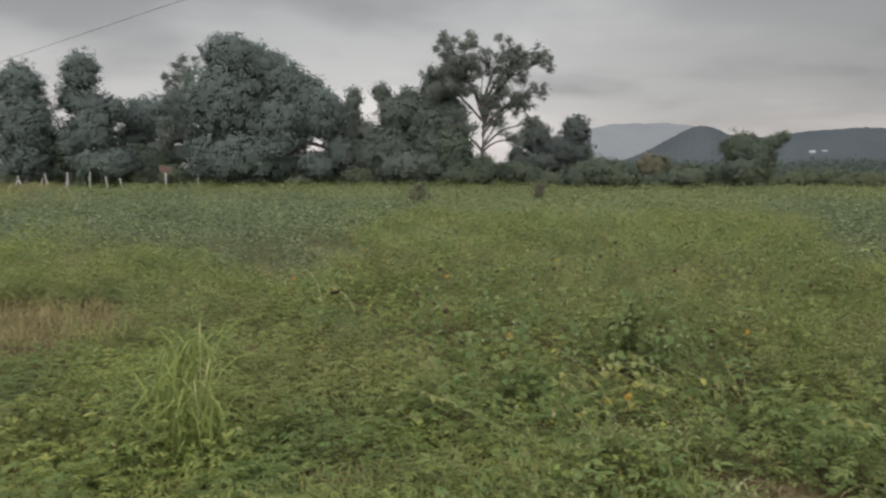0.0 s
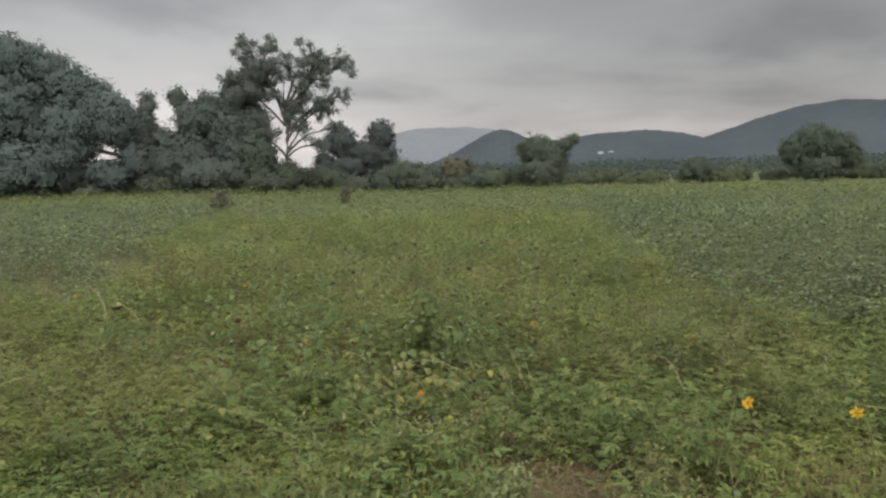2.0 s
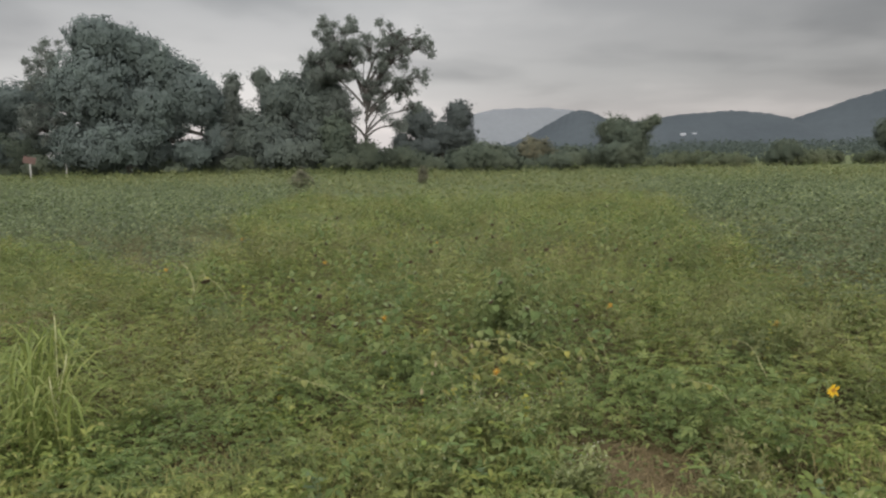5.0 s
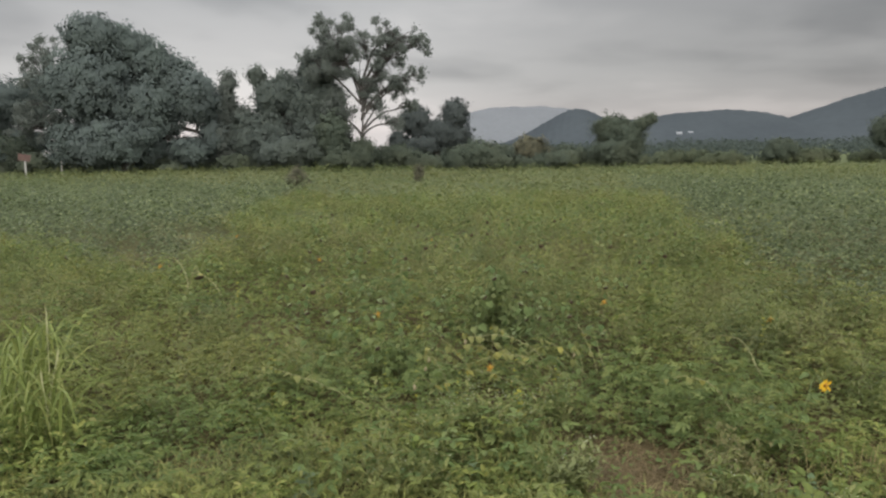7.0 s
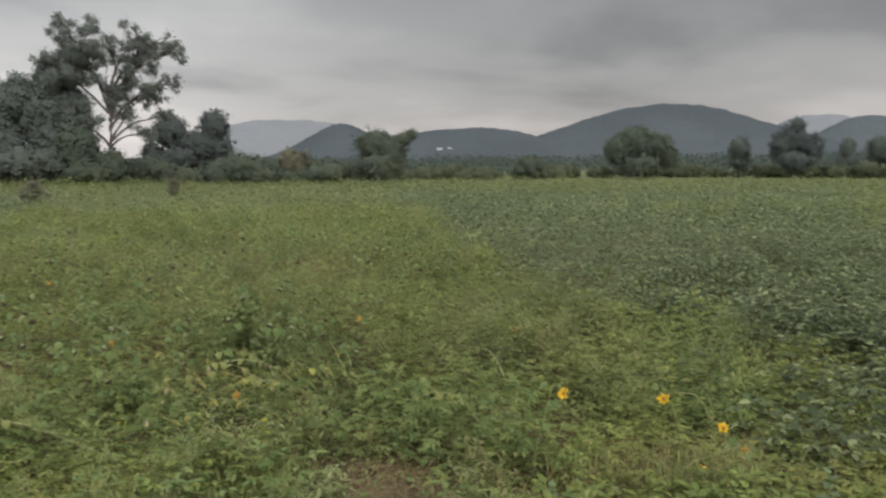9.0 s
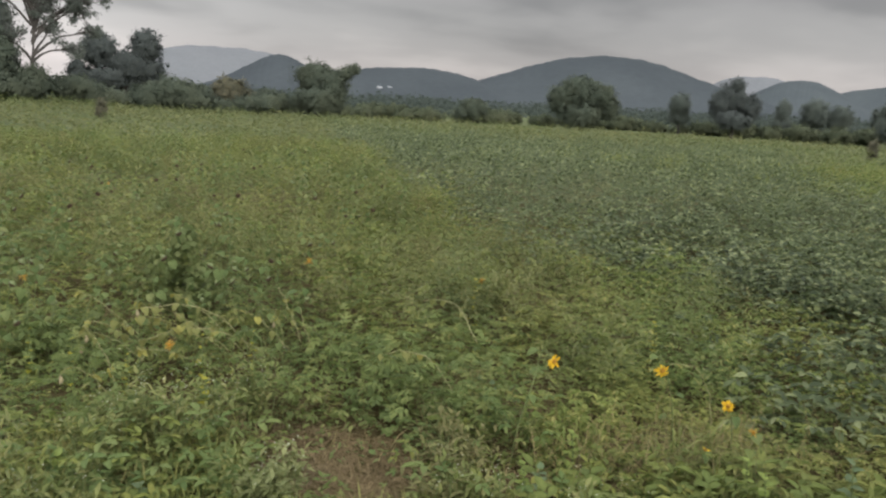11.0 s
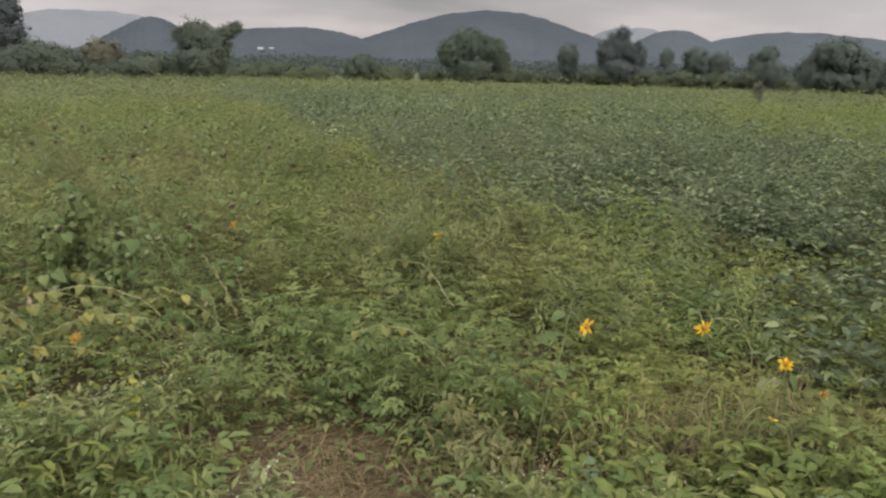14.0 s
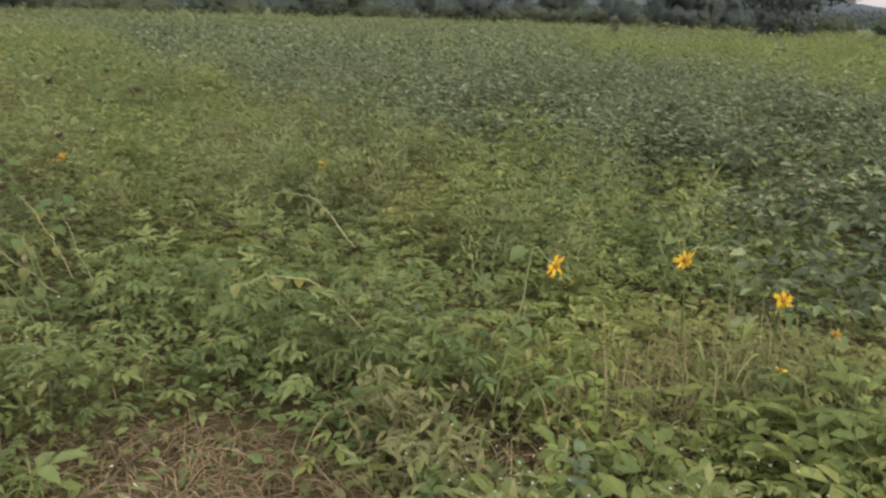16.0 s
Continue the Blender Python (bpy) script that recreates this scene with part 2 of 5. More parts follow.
# far wood leaves take some distance haze in their colour, to meet the hills
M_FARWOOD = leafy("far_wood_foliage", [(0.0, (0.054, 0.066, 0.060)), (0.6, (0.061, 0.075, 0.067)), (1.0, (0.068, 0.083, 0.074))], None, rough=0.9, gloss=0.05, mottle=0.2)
M_POST = plain("whitewashed_post", (0.22, 0.215, 0.20), (0.33, 0.32, 0.30), 6.0, 0.8, 0.2)
M_REDSIGN = plain("faded_red_board", (0.065, 0.038, 0.032), (0.098, 0.058, 0.048), 5.0, 0.7, 0.1)
M_CABLE = plain("weathered_cable", (0.10, 0.10, 0.10), (0.16, 0.16, 0.16), 5.0, 0.6, 0.0)
M_WALL = plain("whitewashed_wall", (0.22, 0.23, 0.24), (0.28, 0.29, 0.30), 2.0, 0.8, 0.1)
M_ROOF = plain("grey_roof_sheet", (0.17, 0.18, 0.19), (0.23, 0.24, 0.25), 2.0, 0.6, 0.1)


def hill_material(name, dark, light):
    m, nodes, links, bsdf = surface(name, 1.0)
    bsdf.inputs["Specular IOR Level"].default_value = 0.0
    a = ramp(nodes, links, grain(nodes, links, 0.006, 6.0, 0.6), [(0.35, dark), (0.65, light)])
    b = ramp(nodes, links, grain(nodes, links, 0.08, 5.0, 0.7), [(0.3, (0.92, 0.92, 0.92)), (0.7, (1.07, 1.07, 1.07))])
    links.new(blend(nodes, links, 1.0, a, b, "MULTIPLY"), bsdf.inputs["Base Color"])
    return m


# aerial haze is put into these colours: bluer, and paler the further off
M_HILL = hill_material("hazed_wooded_hillside", (0.044, 0.051, 0.056), (0.053, 0.061, 0.066))
M_HILL_MID = hill_material("hazed_wooded_hillside_mid", (0.054, 0.063, 0.068), (0.063, 0.073, 0.077))
M_HILL_FAR = hill_material("hazed_distant_ridge", (0.120, 0.126, 0.134), (0.130, 0.136, 0.144))


def soil_material():
    m, nodes, links, bsdf = surface("field_soil", 1.0)
    bsdf.inputs["Specular IOR Level"].default_value = 0.03
    a = ramp(nodes, links, grain(nodes, links, 1.2, 8.0, 0.65), [(0.3, (0.056, 0.046, 0.022)), (0.7, (0.098, 0.080, 0.038))])
    g = grain(nodes, links, 22.0, 8.0, 0.7)
    b = ramp(nodes, links, g, [(0.3, (0.6, 0.6, 0.6)), (0.7, (1.3, 1.3, 1.3))])
    soil = blend(nodes, links, 1.0, a, b, "MULTIPLY")
    turf = ramp(nodes, links, grain(nodes, links, 0.15, 8.0, 0.7), [(0.35, (0.062, 0.078, 0.040)), (0.65, (0.105, 0.115, 0.056))])
    co = nodes.new("ShaderNodeTexCoord")
    ln = nodes.new("ShaderNodeVectorMath")
    ln.operation = "LENGTH"
    links.new(co.outputs["Object"], ln.inputs[0])
    far = nodes.new("ShaderNodeMapRange")
    far.inputs["From Min"].default_value, far.inputs["From Max"].default_value = 10.0, 24.0
    links.new(ln.outputs["Value"], far.inputs["Value"])
    links.new(blend(nodes, links, far.outputs[0], soil, turf), bsdf.inputs["Base Color"])
    bp = nodes.new("ShaderNodeBump")
    bp.inputs["Strength"].default_value, bp.inputs["Distance"].default_value = 0.8, 0.03
    links.new(g, bp.inputs["Height"])
    links.new(bp.outputs[0], bsdf.inputs["Normal"])
    return m


M_SOIL = soil_material()

# ---- builders ----
rng = np.random.default_rng(7)


def part(name, data, material, parent=None, label=""):
    """Links a mesh or a bmesh as one object under parent."""
    if isinstance(data, bmesh.types.BMesh):
        me = bpy.data.meshes.new(name)
        data.to_mesh(me)
        data.free()
    else:
        me = data
    if material and not me.materials:
        me.materials.append(material)
    ob = new(name, me)
    if parent is not None:
        ob.parent = parent
    if label:
        ob["label"] = label
    return ob


def quads(name, verts, faces):
    """A mesh from numpy arrays of places and four-cornered faces."""
    me = bpy.data.meshes.new(name)
    me.vertices.add(len(verts))
    me.vertices.foreach_set("co", np.ascontiguousarray(verts, dtype=np.float32).ravel())
    me.loops.add(faces.size)
    me.loops.foreach_set("vertex_index", np.ascontiguousarray(faces, dtype=np.int32).ravel())
    me.polygons.add(len(faces))
    me.polygons.foreach_set("loop_start", np.arange(0, faces.size, faces.shape[1], dtype=np.int32))
    me.update(calc_edges=True)
    return me


FULL = np.array([(0, 0, 0), (0.30, 0.5, 0.10), (0.70, 0.40, 0.02), (1, 0, -0.16), (0.70, -0.40, 0.02), (0.30, -0.5, 0.10)])
FULL_F = np.array([(0, 3, 2, 1), (0, 5, 4, 3)])
LEAN = np.array([(0, 0, 0), (0.42, 0.5, 0.08), (1, 0, -0.08), (0.42, -0.5, 0.08)])
LEAN_F = np.array([(0, 3, 2, 1)])


def leaves(pos, yaw, pitch, length, width, roll=None, lean=False):
    """Leaf blades as arrays: each starts at pos, points along yaw and pitch, folded along its midrib."""
    shape, faces = (LEAN, LEAN_F) if lean else (FULL, FULL_F)
    n = len(pos)
    roll = np.zeros(n) if roll is None else roll
    d = np.stack([np.cos(yaw) * np.cos(pitch), np.sin(yaw) * np.cos(pitch), np.sin(pitch)], 1)
    s = np.stack([-np.sin(yaw), np.cos(yaw), np.zeros(n)], 1)
    u = np.cross(d, s)
    s, u = s * np.cos(roll)[:, None] + u * np.sin(roll)[:, None], u * np.cos(roll)[:, None] - s * np.sin(roll)[:, None]
    v = (pos[:, None, :] + shape[None, :, 0, None] * (d * length[:, None])[:, None, :]
         + shape[None, :, 1, None] * (s * width[:, None])[:, None, :] + shape[None, :, 2, None] * (u * length[:, None])[:, None, :])
    f = faces[None] + (np.arange(n) * len(shape))[:, None, None]
    return v.reshape(-1, 3), f.reshape(-1, 4)


def facing_leaves(pos, normal, length, width, r):
    """Leaf blades whose faces look along normal, turned at random."""
    n = normal / np.linalg.norm(normal, axis=1)[:, None]
    d = np.cross(n, r.normal(size=n.shape))
    d /= np.linalg.norm(d, axis=1)[:, None]
    s = np.cross(n, d)
    v = (pos[:, None, :] + (LEAN[None, :, 0, None] - 0.5) * (d * length[:, None])[:, None, :]
         + LEAN[None, :, 1, None] * (s * width[:, None])[:, None, :] + LEAN[None, :, 2, None] * (n * length[:, None])[:, None, :])
    f = LEAN_F[None] + (np.arange(len(pos)) * 4)[:, None, None]
    return v.reshape(-1, 3), f.reshape(-1, 4)


def joined(name, sets):
    vs, fs, n = [], [], 0
    for v, f in sets:
        vs.append(v)
        fs.append(f + n)
        n += len(v)
    return quads(name, np.concatenate(vs), np.concatenate(fs))


def tube(bm, points, radii, sides=7):
    """A tapered tube along points."""
    rings = []
    for i, p in enumerate(points):
        p = Vector(p)
        a, b = Vector(points[max(i - 1, 0)]), Vector(points[min(i + 1, len(points) - 1)])
        q = (b - a).to_track_quat("Z", "Y")
        rings.append([bm.verts.new(p + q @ Vector((math.cos(k * math.tau / sides) * radii[i], math.sin(k * math.tau / sides) * radii[i], 0))) for k in range(sides)])
    for r0, r1 in zip(rings, rings[1:]):
        for k in range(sides):
            bm.faces.new((r0[k], r0[(k + 1) % sides], r1[(k + 1) % sides], r1[k]))
    bm.faces.new(rings[0][::-1])
    bm.faces.new(rings[-1])


def step(v, a, b):
    t = np.clip((v - a) / (b - a), 0, 1)
    return t * t * (3 - 2 * t)


def drift(x, y, f, k=0.0):
    """Smooth, uneven values from about -1 to 1 over the plan."""
    return (np.sin(x * f * 1.0 + 1.7 * np.sin(y * f * 0.7 + k) + k) + np.sin(y * f * 1.3 + 1.3 * np.sin(x * f * 0.9 - k) + 2 * k) + np.sin((x + y) * f * 0.61 + 3 * k)) / 3


def ground_z(x, y):
    """The lie of the land: level, a little higher towards the far trees on the west."""
    x, y = np.asarray(x, float), np.asarray(y, float)
    r = np.hypot(x, y)
    return 0.38 * step(-x, 4, 16) * step(r, 18, 50) + 0.02 * drift(x, y, 1.1) * step(r, 400, 100) - 0.02


# ---- the ground: one sheet to the horizon ----
radii = np.concatenate([[0.0], np.geomspace(0.5, 4600, 120)])
angles = np.linspace(0, math.tau, 121)[:-1]
gx = (radii[:, None] * np.sin(angles)[None]).ravel()
gy = (radii[:, None] * np.cos(angles)[None]).ravel()
gv = np.stack([gx, gy, ground_z(gx, gy)], 1)
gi = np.arange(len(radii) * 120).reshape(len(radii), 120)
gf = np.stack([gi[:-1], np.roll(gi, -1, 1)[:-1], np.roll(gi, -1, 1)[1:], gi[1:]], -1).reshape(-1, 4)
gf = gf[:, ::-1]
ground = tagged(part("ground", quads("ground", gv, gf), M_SOIL), "brown field soil turning to rough turf further out", "ground", kind="structure")


# ---- hills ----
def hill(az, rise, west, east, far, material, label, power=2.0):
    """A wooded hill whose crest is far metres away at the bearing az and rises by that many degrees."""
    a = np.linspace(az - west * 2.6, az + east * 2.6, 240)
    d = np.where(a < az, (az - a) / west, (a - az) / east)
    crest = np.tan(np.radians(rise)) * far * np.exp(-d ** power)
    depth = np.linspace(-1, 1, 15)
    A, D = np.meshgrid(np.radians(a), depth, indexing="ij")
    R = far + D * far * 0.22
    H = crest[:, None] * np.cos(D * math.pi / 2) ** 1.2
    X, Y = np.sin(A) * R, np.cos(A) * R
    H = H * (1 + 0.035 * drift(X, Y, 0.02, az) + 0.02 * drift(X, Y, 0.07, az)) + 1.2 * drift(X, Y, 0.55, az) * (H > 4) - 3.0
    i = np.arange(A.size).reshape(A.shape)
    f = np.stack([i[:-1, :-1], i[1:, :-1], i[1:, 1:], i[:-1, 1:]], -1).reshape(-1, 4)
    me = quads("hill", np.stack([X, Y, H], -1).reshape(-1, 3), f)
    me.polygons.foreach_set("use_smooth", np.ones(len(f), dtype=bool))
    return tagged(part("hill", me, material), label, "hill", "hills on the horizon", "structure")


hill(-0.5, 2.80, 3.9, 3.7, 1500, M_HILL, "small steep wooded hill in painted blue-grey haze", 1.7)
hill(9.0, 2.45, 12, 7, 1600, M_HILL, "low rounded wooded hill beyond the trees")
hill(21.6, 3.80, 10, 10, 1700, M_HILL, "broad high wooded hill, painted blue-grey with haze")
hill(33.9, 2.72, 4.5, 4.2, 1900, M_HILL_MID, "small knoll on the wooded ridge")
hill(40.5, 2.68, 8.5, 14, 2100, M_HILL_MID, "long wooded ridge, paled by painted haze")
hill(-4.6, 2.90, 6.5, 7.5, 3000, M_HILL_FAR, "distant ridge under the cloud, pale with painted haze", 3.5)
hill(31.0, 2.85, 4, 4, 3000, M_HILL_FAR, "distant ridge behind the hills, pale with painted haze", 3.0)

# ---- trees ----


def foliage(lobes, count, size, seed, clump=0.32, gap=0.0, per=24):
    """Leaves in rounded tufts that fill the lobes (centre, radii), thick near the outside, over a closed layer of larger leaves."""
    r = np.random.default_rng(seed)
    vol = np.array([(l[3] * l[4] * l[5]) ** 0.67 for l in lobes])
    sets = []
    for l, share in zip(lobes, vol / vol.sum()):
        n = int(count * 2.3 * (1.2 if size < 0.17 and count > 2000 else 1.0) * share)
        m = max(4, n // per)
        q = r.normal(size=(m, 3))
        q /= np.linalg.norm(q, axis=1)[:, None]
        shell = r.uniform(0.2, 1.0, (m, 1)) ** 0.35
        c = np.array(l[:3]) + q * shell * (1 + 0.13 * r.normal(size=(m, 1))) * np.array(l[3:6])
        keep = r.random(m) > gap
        c, q = c[keep], q[keep]
        big = clump * 1.25 * r.uniform(0.6, 1.25, len(c))
        o = r.normal(size=(len(c) * per, 3))
        o /= np.linalg.norm(o, axis=1)[:, None]
        p = np.repeat(c, per, 0) + o * np.repeat(big, per)[:, None] * r.uniform(0.2, 1.2, (len(o), 1)) * np.array([1.1, 1.1, 0.95])
        normal = (np.repeat(q, per, 0) + o * 0.18 + r.normal(size=o.shape) * 0.15) * np.array([1, 1, 0.6])
        s = size * (1.1 if size > 0.15 else 1.0) * r.uniform(0.6, 1.3, len(p))
        sets.append(facing_leaves(p, normal, s, s * 0.80, r))
        if gap or per < 12:
            continue
        s = size * 1.3
        q = r.normal(size=(int(1.1 * 4 * math.pi * (l[3] * l[4] * l[5]) ** 0.667 / (s * s * 0.5)), 3))
        q /= np.linalg.norm(q, axis=1)[:, None]
        p = np.array(l[:3]) + q * r.uniform(0.62, 0.86, (len(q), 1)) * np.array(l[3:6])
        for o in lobes:
            if o is not l:
                away = np.linalg.norm((p - np.array(o[:3])) / np.array(o[3:6]), axis=1) > 0.72
                p, q = p[away], q[away]
        s = s * r.uniform(0.7, 1.2, len(p))
        sets.append(facing_leaves(p, q * np.array([1, 1, 0.7]) + r.normal(size=q.shape) * 0.4, s, s * 0.8, r))
    return joined("crown", sets)


def tree(name, x, y, unit, lobes, count, leaf, label, seed, size=0.16, trunk=0.22, clump=0.28, gap=0.0, fork=0.3, lean=0.0, category="tree", branches=True, lift=0.0, per=24, sprays=1):
    """A tree at (x, y). Lobes of its crown are (sideways, up, half width, half height) in steps of unit metres, across the line of sight from the field."""
    bearing = math.atan2(x - 0.9, y + 0.5)
    side = Vector((math.cos(bearing), -math.sin(bearing), 0))
    r = random.Random(seed)
    z0 = float(ground_z(x, y))
    root = new(name)
    root.location = (x, y, z0 - 0.05)
    tagged(root, label, category)
    spots = []
    for s, u, w, h in lobes:
        c = side * s * unit + Vector((-side.y, side.x, 0)) * r.uniform(-0.35, 0.35) * w * unit
        trim = min(clump * 1.05, 0.30 * min(w, h) * unit)
        spots.append((c.x, c.y, u * unit + lift, w * unit - trim, w * unit - trim, h * unit - trim * 0.7))
    tufts = spots
    if sprays > 1:
        tufts = []
        for lobe, p in zip(lobes, spots):
            for _ in range(sprays):
                c = [p[k] + r.uniform(-.95, .95) * p[3 + k] for k in range(3)]
                if lobe[0] > 0 and math.sin(c[0] * 3.1 + c[2] * 2.3) + math.sin(c[2] * 3.7 - c[1] * 2.9 - c[0]) < -0.2:
                    continue
                w, h = p[3] * r.uniform(.07, .20), p[5] * r.uniform(.08, .24)
                tufts.append((*c, w, w, h))
    top = max(p[2] for p in spots)
    split = Vector((side.x * lean, side.y * lean, top * fork))
    bm = bmesh.new()
    tube(bm, [(0, 0, -0.2), (0, 0, 0.1), split * 0.5 + Vector((r.uniform(-.1, .1), r.uniform(-.1, .1), 0)), split], [trunk * 1.5, trunk * 1.15, trunk * 0.9, trunk * 0.75], 9)
    if sprays > 1:
        crest = Vector((0.0, 0.0, top * 0.8))
        tube(bm, [split, split.lerp(crest, 0.35) + Vector((0.12, 0.05, 0)), split.lerp(crest, 0.7) - Vector((0.1, 0, 0)), crest], [trunk * .74, trunk * .6, trunk * .4, trunk * .2], 8)
    part("trunk", bm, M_BARK, root)
    if branches:
        for p in spots:
            end = Vector(p[:3])
            start = split
            if sprays > 1:
                start = split.lerp(Vector((0.0, 0.0, top * 0.8)), min(1.0, max(0.0, 0.62 * end.z - split.z) / (top * 0.8 - split.z)))
            mid = start.lerp(end, 0.5) + Vector((r.uniform(-.3, .3), r.uniform(-.3, .3), 0.12 * (end - start).length))
            bm = bmesh.new()
            tube(bm, [start, start.lerp(mid, 0.5) + Vector((0, 0, 0.1)), mid, mid.lerp(end, 0.6), end], [trunk * .62, trunk * .5, trunk * .38, trunk * .26, trunk * .1], 6)
            for c in tufts if sprays > 1 else ():
                if (Vector(c[:3]) - end).length < p[3] * 1.2:
                    q = mid.lerp(end, r.uniform(0.4, 1.0))
                    g = Vector(c[:3])
                    tube(bm, [q, q.lerp(g, 0.5) + Vector((0, 0, 0.15)), g], [trunk * .2, trunk * .13, trunk * .05], 5)
            for k in range(5):
                q = mid.lerp(end, r.uniform(0.0, 0.9))
                w = Vector((r.uniform(-1, 1) * p[3], r.uniform(-1, 1) * p[4], r.uniform(-.1, .9) * p[5])) * 0.9
                tube(bm, [q, q + w * 0.5 + Vector((0, 0, 0.08)), q + w], [trunk * .2, trunk * .13, trunk * .05], 5)
            part("branch", bm, M_BARK, root)
    part("crown", foliage(tufts, count, size, seed, clump, gap, per), leaf, root)
    return root


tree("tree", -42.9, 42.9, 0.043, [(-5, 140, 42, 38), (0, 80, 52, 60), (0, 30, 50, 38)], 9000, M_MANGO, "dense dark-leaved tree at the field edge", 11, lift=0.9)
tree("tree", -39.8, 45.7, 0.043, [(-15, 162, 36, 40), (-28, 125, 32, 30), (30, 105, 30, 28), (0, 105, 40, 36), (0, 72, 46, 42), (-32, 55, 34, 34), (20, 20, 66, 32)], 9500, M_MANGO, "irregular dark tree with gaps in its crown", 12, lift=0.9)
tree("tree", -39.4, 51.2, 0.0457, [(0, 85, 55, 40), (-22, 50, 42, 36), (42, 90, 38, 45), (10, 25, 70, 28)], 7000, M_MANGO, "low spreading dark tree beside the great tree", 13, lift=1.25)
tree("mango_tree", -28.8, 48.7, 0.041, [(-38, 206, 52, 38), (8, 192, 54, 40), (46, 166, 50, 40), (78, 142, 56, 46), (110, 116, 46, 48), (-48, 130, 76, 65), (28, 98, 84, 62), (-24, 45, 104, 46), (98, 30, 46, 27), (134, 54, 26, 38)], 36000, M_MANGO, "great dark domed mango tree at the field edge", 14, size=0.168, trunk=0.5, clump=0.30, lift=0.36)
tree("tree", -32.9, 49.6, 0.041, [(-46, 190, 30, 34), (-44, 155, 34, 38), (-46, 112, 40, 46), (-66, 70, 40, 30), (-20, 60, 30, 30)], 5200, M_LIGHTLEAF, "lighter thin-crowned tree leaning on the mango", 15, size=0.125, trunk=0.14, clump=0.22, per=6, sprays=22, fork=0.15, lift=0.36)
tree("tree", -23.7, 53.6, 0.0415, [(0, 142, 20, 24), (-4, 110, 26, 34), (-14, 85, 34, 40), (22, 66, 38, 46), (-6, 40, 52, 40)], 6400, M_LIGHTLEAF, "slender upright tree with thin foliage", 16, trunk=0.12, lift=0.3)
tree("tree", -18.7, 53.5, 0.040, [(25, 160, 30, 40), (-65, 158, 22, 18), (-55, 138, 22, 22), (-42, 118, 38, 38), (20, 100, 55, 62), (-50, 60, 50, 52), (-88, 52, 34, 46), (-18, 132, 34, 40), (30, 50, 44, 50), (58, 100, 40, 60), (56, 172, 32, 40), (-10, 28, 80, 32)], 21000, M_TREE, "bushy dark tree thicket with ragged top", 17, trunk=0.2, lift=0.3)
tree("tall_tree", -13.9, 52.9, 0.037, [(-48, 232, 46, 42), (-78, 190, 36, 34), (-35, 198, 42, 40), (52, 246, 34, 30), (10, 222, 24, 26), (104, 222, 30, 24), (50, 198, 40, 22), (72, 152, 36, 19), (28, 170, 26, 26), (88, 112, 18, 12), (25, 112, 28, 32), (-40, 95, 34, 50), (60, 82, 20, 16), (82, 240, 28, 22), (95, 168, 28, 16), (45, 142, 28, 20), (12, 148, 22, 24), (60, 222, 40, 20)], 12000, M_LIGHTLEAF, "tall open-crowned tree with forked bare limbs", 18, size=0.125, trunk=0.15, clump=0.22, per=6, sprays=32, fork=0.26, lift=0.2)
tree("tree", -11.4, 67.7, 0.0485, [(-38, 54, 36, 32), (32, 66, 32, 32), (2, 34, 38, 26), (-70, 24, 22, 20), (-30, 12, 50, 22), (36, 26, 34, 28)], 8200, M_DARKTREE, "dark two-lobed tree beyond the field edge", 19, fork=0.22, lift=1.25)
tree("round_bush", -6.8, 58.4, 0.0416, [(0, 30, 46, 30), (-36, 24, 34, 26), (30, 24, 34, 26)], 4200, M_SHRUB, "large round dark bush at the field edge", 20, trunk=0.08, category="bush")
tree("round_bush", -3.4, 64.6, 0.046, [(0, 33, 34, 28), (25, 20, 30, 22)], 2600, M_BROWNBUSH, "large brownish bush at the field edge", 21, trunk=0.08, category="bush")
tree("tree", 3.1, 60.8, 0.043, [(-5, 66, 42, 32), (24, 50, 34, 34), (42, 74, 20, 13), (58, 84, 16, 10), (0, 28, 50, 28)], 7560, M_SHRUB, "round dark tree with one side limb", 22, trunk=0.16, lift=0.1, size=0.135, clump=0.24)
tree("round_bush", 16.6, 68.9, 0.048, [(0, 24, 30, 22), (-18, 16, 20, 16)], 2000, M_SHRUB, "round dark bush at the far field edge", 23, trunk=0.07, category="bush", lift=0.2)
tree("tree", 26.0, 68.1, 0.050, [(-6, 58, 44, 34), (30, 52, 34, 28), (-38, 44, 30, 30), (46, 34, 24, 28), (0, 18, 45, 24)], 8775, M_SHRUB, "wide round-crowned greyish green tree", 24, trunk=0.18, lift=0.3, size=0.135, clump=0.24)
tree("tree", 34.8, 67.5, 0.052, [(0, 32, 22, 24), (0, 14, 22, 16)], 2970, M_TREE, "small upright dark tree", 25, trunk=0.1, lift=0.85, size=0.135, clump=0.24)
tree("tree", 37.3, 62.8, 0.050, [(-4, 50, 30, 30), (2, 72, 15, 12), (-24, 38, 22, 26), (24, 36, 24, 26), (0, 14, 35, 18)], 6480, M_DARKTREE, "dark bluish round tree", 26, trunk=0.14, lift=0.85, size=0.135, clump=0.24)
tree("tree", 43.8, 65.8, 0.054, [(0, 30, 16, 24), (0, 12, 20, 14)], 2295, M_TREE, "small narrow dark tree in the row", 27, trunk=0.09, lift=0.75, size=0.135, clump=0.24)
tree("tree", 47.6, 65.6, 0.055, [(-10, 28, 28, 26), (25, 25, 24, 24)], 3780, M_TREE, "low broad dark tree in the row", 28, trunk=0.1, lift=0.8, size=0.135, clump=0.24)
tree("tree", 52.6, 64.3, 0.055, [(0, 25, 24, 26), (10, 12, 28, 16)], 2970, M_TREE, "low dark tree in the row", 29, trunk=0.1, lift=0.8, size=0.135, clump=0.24)
